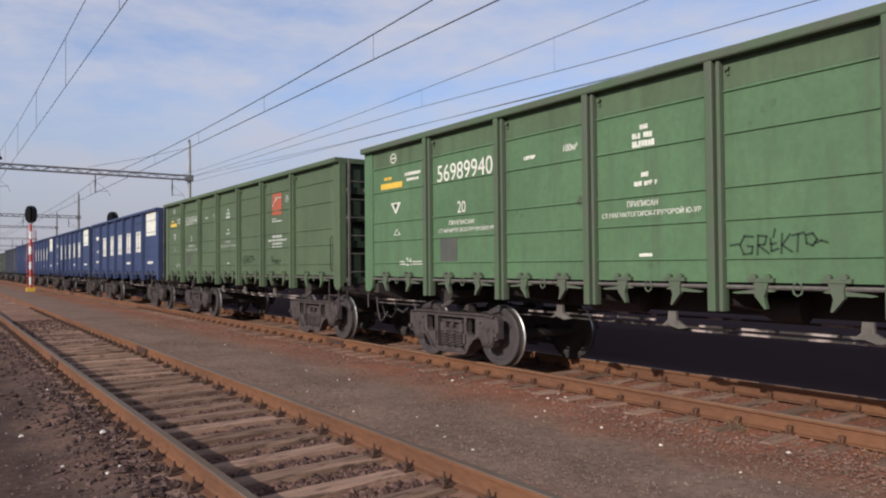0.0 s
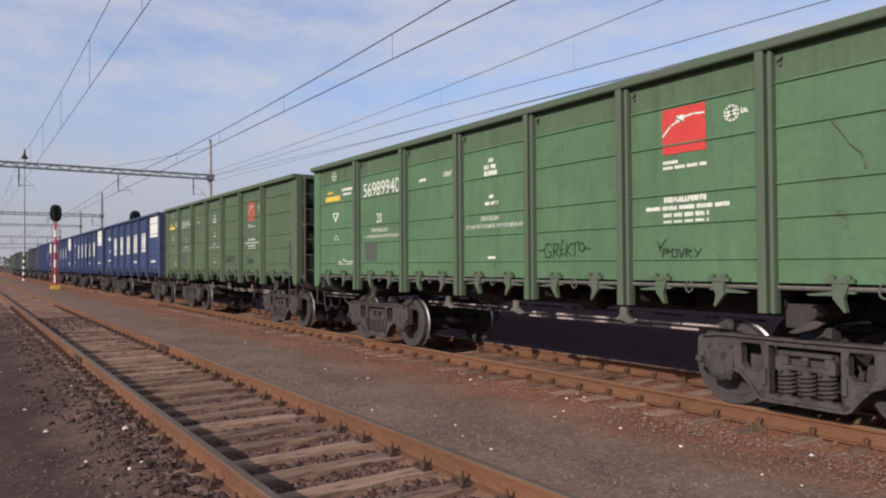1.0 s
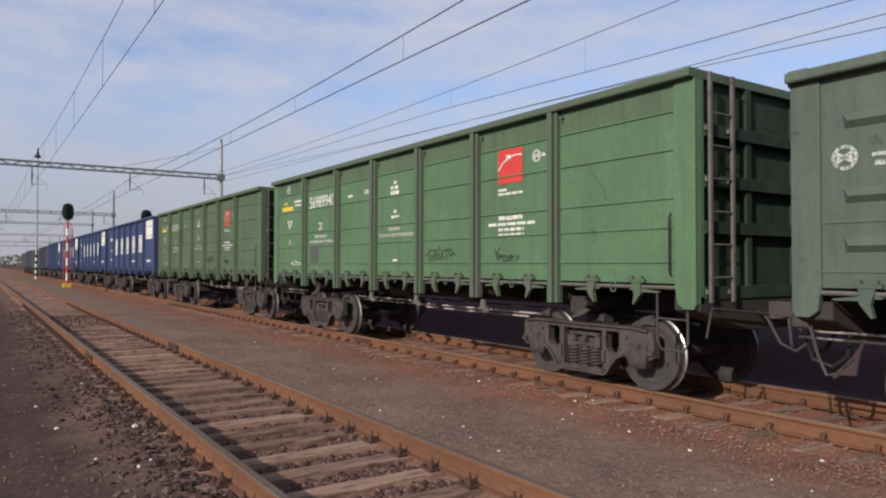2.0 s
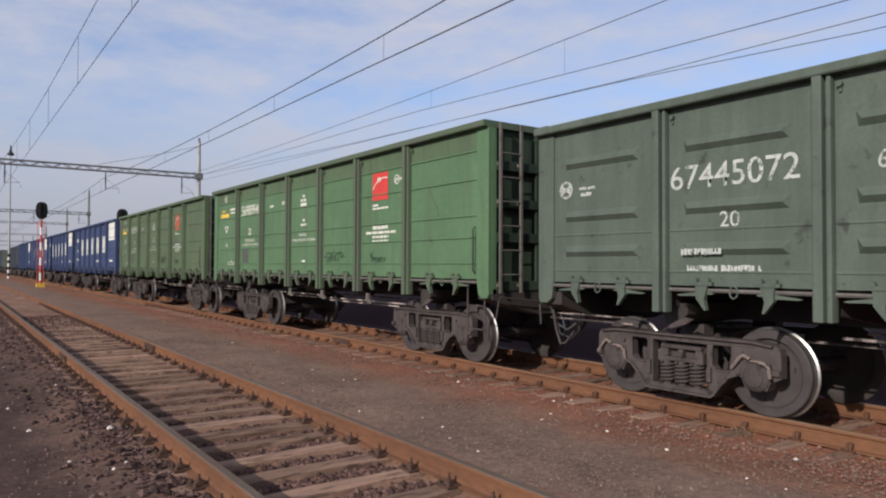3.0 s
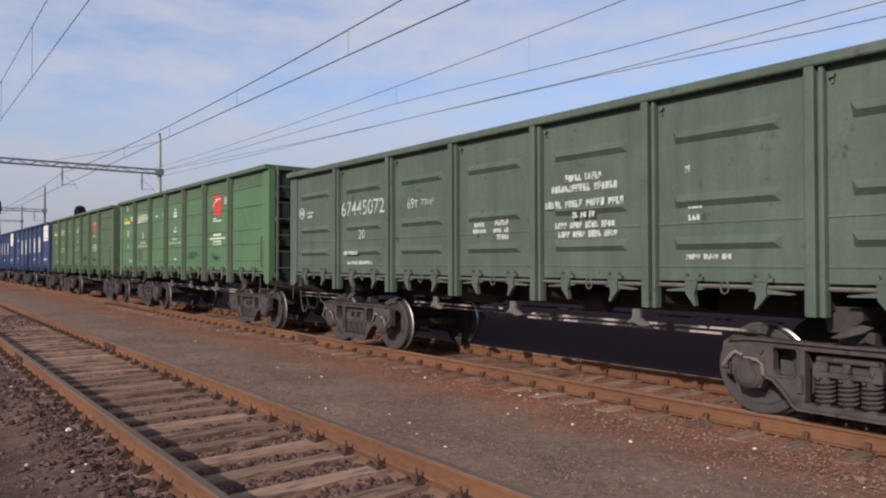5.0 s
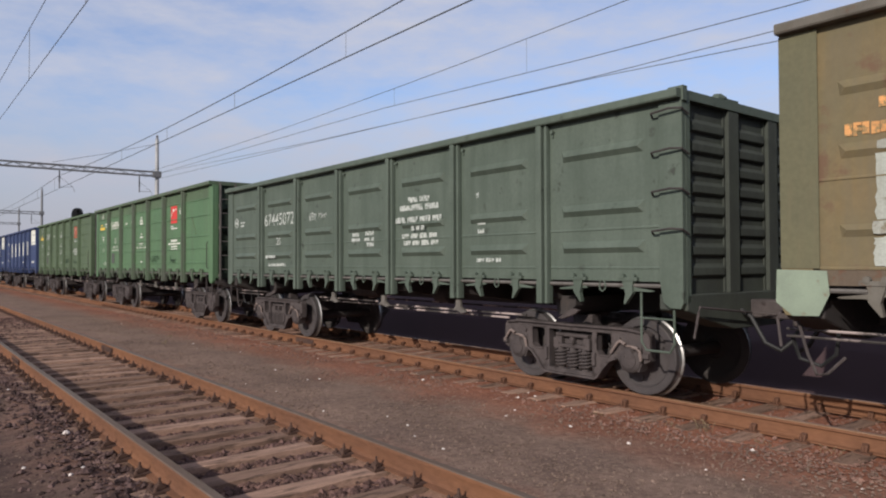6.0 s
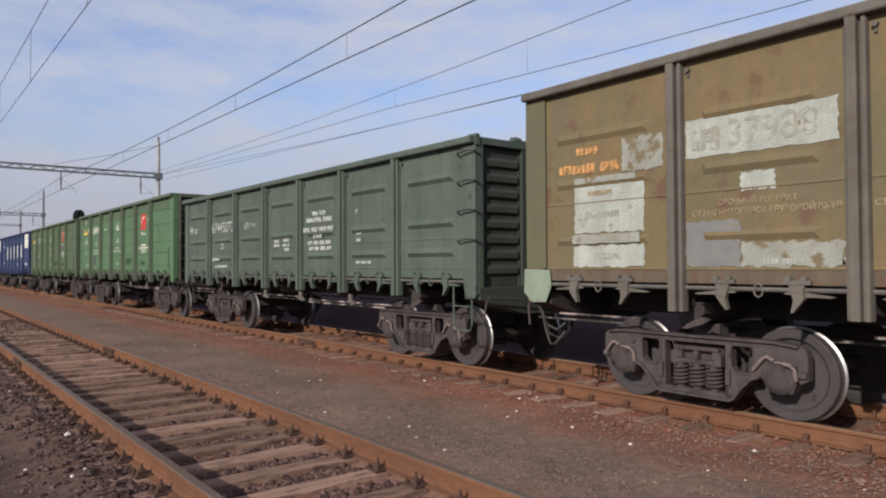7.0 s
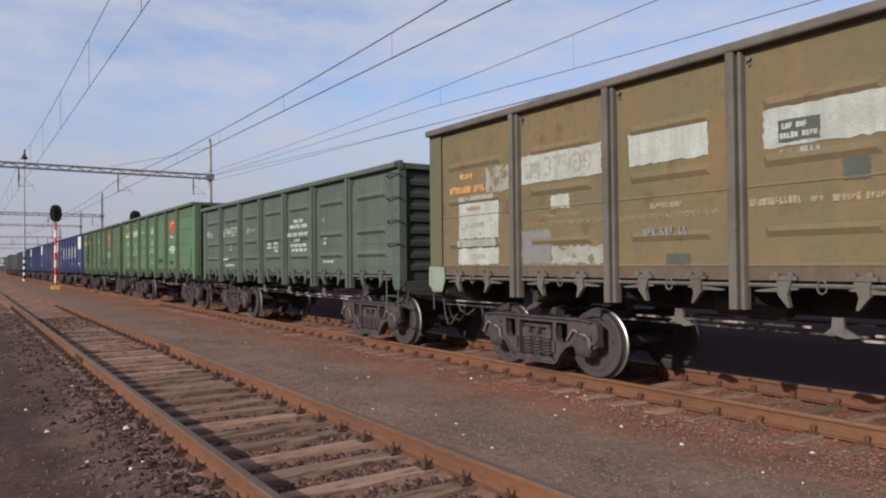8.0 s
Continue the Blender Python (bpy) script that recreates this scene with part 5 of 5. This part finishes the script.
def portal(y, xl, xr, z, top, mast_paint):
    p = new("catenary_portal")
    p.location = (xr, y, -0.25)
    tagged(p, "steel lattice portal beam on masts across the tracks", "portal", "catenary portals")
    for x in (0, xl - xr):
        b = Build()
        b.lathe([(0, 0.18), (top * 0.6, 0.135), (top + 0.25, 0.10), (top + 0.27, 0.04)], (x, 0, 0), 14, "z")
        part("mast", b, mast_paint, p, smooth=True)
        c = Build()
        c.box(x - 0.2, x + 0.2, -0.25, 0.25, z + 0.05, z + 0.42)
        part("bracket", c, GALV, p)
        d = Build()
        d.lathe([(0, 0.05), (0.08, 0.09), (0.16, 0.05), (0.24, 0.09), (0.32, 0.04)], (x, 0, top + 0.2), 8, "z")
        part("insulator", d, GALV, p)
    b = Build()
    z0, z1 = z + 0.12, z + 0.38
    L = xl - xr
    for yy in (-0.2, 0.2):
        for zz in (z0, z1):
            b.box(L, 0, yy - 0.028, yy + 0.028, zz - 0.028, zz + 0.028)
    n = int(abs(L) / 0.55)
    for k in range(n):
        xa, xb = L * k / n, L * (k + 1) / n
        for yy in (-0.2, 0.2):
            b.tube([(xa, yy, z0 if k % 2 else z1), (xb, yy, z1 if k % 2 else z0)], 0.018, 4)
        b.tube([(xa, -0.2, z1), (xb, 0.2, z1)], 0.014, 4)
    part("beam", b, GALV, p)
    for xt in (7.6, 2.5, 12.0, -2.4):
        if xt > xr or xt < xl:
            continue
        x = xt - xr
        b = Build()
        b.box(x - 0.03, x + 0.03, -0.03, 0.03, z - 0.95, z + 0.08)
        b.tube([(x, 0, z - 0.9), (x + 0.7, 0, z - 0.86), (x + 0.8, 0, z - 1.15)], 0.014, 5)
        b.tube([(x + 0.7, 0, z - 0.86), (x, 0, z - 0.3)], 0.01, 5)
        part("cantilever", b, GALV, p)
        d = Build()
        for i in range(4):
            d.lathe([(-0.02, 0.03), (0.0, 0.065), (0.03, 0.03)], (x, 0.0, z - 0.3 - 0.09 * i), 8, "z")
        part("insulator", d, BLACK, p)
    return p


wire("stay_wire", [(12.95, 45.5, 9.15), (10.2, 45.5, 8.3), (7.2, 45.5, 7.5)], 0.012, "stay wire from the mast head to the beam")
portal(45.5, -9.0, 13.05, 7.25, 9.45, CONCRETE)
portal(88.0, -9.0, 13.0, 7.3, 9.8, GALV)
portal(126.0, -9.0, 15.5, 8.0, 10.2, GALV)
portal(160.0, -9.0, 16.0, 7.4, 9.0, GALV)
portal(198.0, -9.0, 17.0, 7.0, 8.4, GALV)
portal(240.0, -9.0, 18.0, 7.0, 8.4, GALV)


def signal(x, y, top, stripes):
    g = new("light_signal")
    g.location = (x, y, -0.22)
    tagged(g, "light signal with black oval head on red-white post", "signal", "light signals")
    h = top + 0.22
    b = Build()
    n = 9
    b.lathe([((h - 1.4) * k / n, 0.085) for k in range(n + 1)], (0, 0, 0), 12, "z", mi=[k % 2 for k in range(n)])
    part("post", b, [SIGRED, SIGWHITE], g, "red and white banded post")
    b = Build()
    prof = []
    for k in range(24):
        a = 2 * math.pi * k / 24
        c, s = math.cos(a), math.sin(a)
        prof.append((0.40 * math.copysign(abs(c) ** 0.75, c), h - 0.70 + 0.64 * math.copysign(abs(s) ** 0.75, s)))
    b.prism(prof, "y", -0.16, -0.12)
    b.prism([(-0.16, h - 1.35), (0.16, h - 1.35), (0.16, h - 0.18), (-0.16, h - 0.18)], "y", -0.12, 0.14)
    head = part("head", b, BLACK, g, "black oval signal head")
    for k in range(4):
        q = Build()
        q.lathe([(-0.17, 0.10), (-0.30, 0.11), (-0.30, 0.095), (-0.17, 0.085)], (0, 0, h - 0.32 - 0.25 * k), 12, "y")
        part("lamp_hood", q, BLACK, head)
    b = Build()
    b.box(-0.28, 0.28, -0.28, 0.28, 0, 0.35)
    part("footing", b, YELLOW, g)
    b = Build()
    for s in (-0.22, 0.22):
        b.tube([(s, 0.22, 0.3), (s, 0.22, h - 1.5)], 0.02, 5)
    for k in range(int((h - 2) / 0.35)):
        b.tube([(-0.22, 0.22, 0.5 + 0.35 * k), (0.22, 0.22, 0.5 + 0.35 * k)], 0.014, 4)
    part("ladder", b, SIGRED, g)


signal(5.68, 60.0, 6.28, True)
signal(10.6, 56.5, 5.78, False)


def light_mast(x, y, top):
    g = new("light_mast")
    g.location = (x, y, -0.25)
    tagged(g, "tall pale steel light mast with a banded foot", "light mast")
    b = Build()
    b.lathe([(k * 0.375, 0.14) for k in range(9)], (0, 0, 0), 12, "z", mi=[k % 2 for k in range(8)])
    part("banded_foot", b, [SIGWHITE, BLACK], g)
    b = Build()
    b.lathe([(3.0, 0.12), (top - 1.0, 0.06)], (0, 0, 0), 12, "z")
    part("pole", b, CONCRETE, g, smooth=True)
    b = Build()
    b.lathe([(top - 1.0, 0.36), (top - 0.8, 0.34), (top - 0.6, 0.16), (top + 0.2, 0.05)], (0, 0, 0), 12, "z")
    part("lamp_head", b, BLACK, g)


light_mast(5.9, 97.0, 15.7)


def scrub():
    """A far hazy strip of bare scrub and trees."""
    r = random.Random(9)
    b = Build()
    for _ in range(9000):
        x = r.uniform(-260, 120)
        y = 330 + r.uniform(0, 60)
        hgt = 3.5 + 3.0 * noise.noise((x * 0.04, 1, 0)) + 1.5 * noise.noise((x * 0.2, 4, 0))
        z = r.random() ** 0.8 * max(hgt, 1.0)
        s = r.uniform(0.3, 0.9)
        v = [(x + r.uniform(-s, s), y + r.uniform(-s, s), z + r.uniform(-s, s)) for _ in range(4)]
        b.add(v, [(0, 1, 2), (0, 2, 3), (0, 3, 1), (1, 3, 2)])
    tagged(part("far_scrub", b, WOODS), "far strip of bare brown scrub", "scrub", kind="stuff")


scrub()
make_track("track_1", XN, ZN, 0, 0.534, 4.42, 64, "empty track of rusty rails on weathered sleepers", RAILTOP, FASTENING)
make_track("track_2", XC, 0.0, 0, 0.537, 4.83, 60, "rusty track under the train", RAILTOP2, CLAMPS)


# ---- what moves ----
def travelled(t):
    return 3.105 * t + 0.0148 * t * t


def motions():
    for w in WAGONS:
        y = w.location.y
        walk(w, [(0.5 * k, pose(XC, y + travelled(0.5 * k), 0)) for k in range(17)])
        for c in w.children:
            if c.name.startswith("wheel_set"):
                x, yy, z = c.location
                walk(c, [(0.2 * k, pose(x, yy, z, -math.degrees(travelled(0.2 * k) / WHEEL_R))) for k in range(41)])


motions()
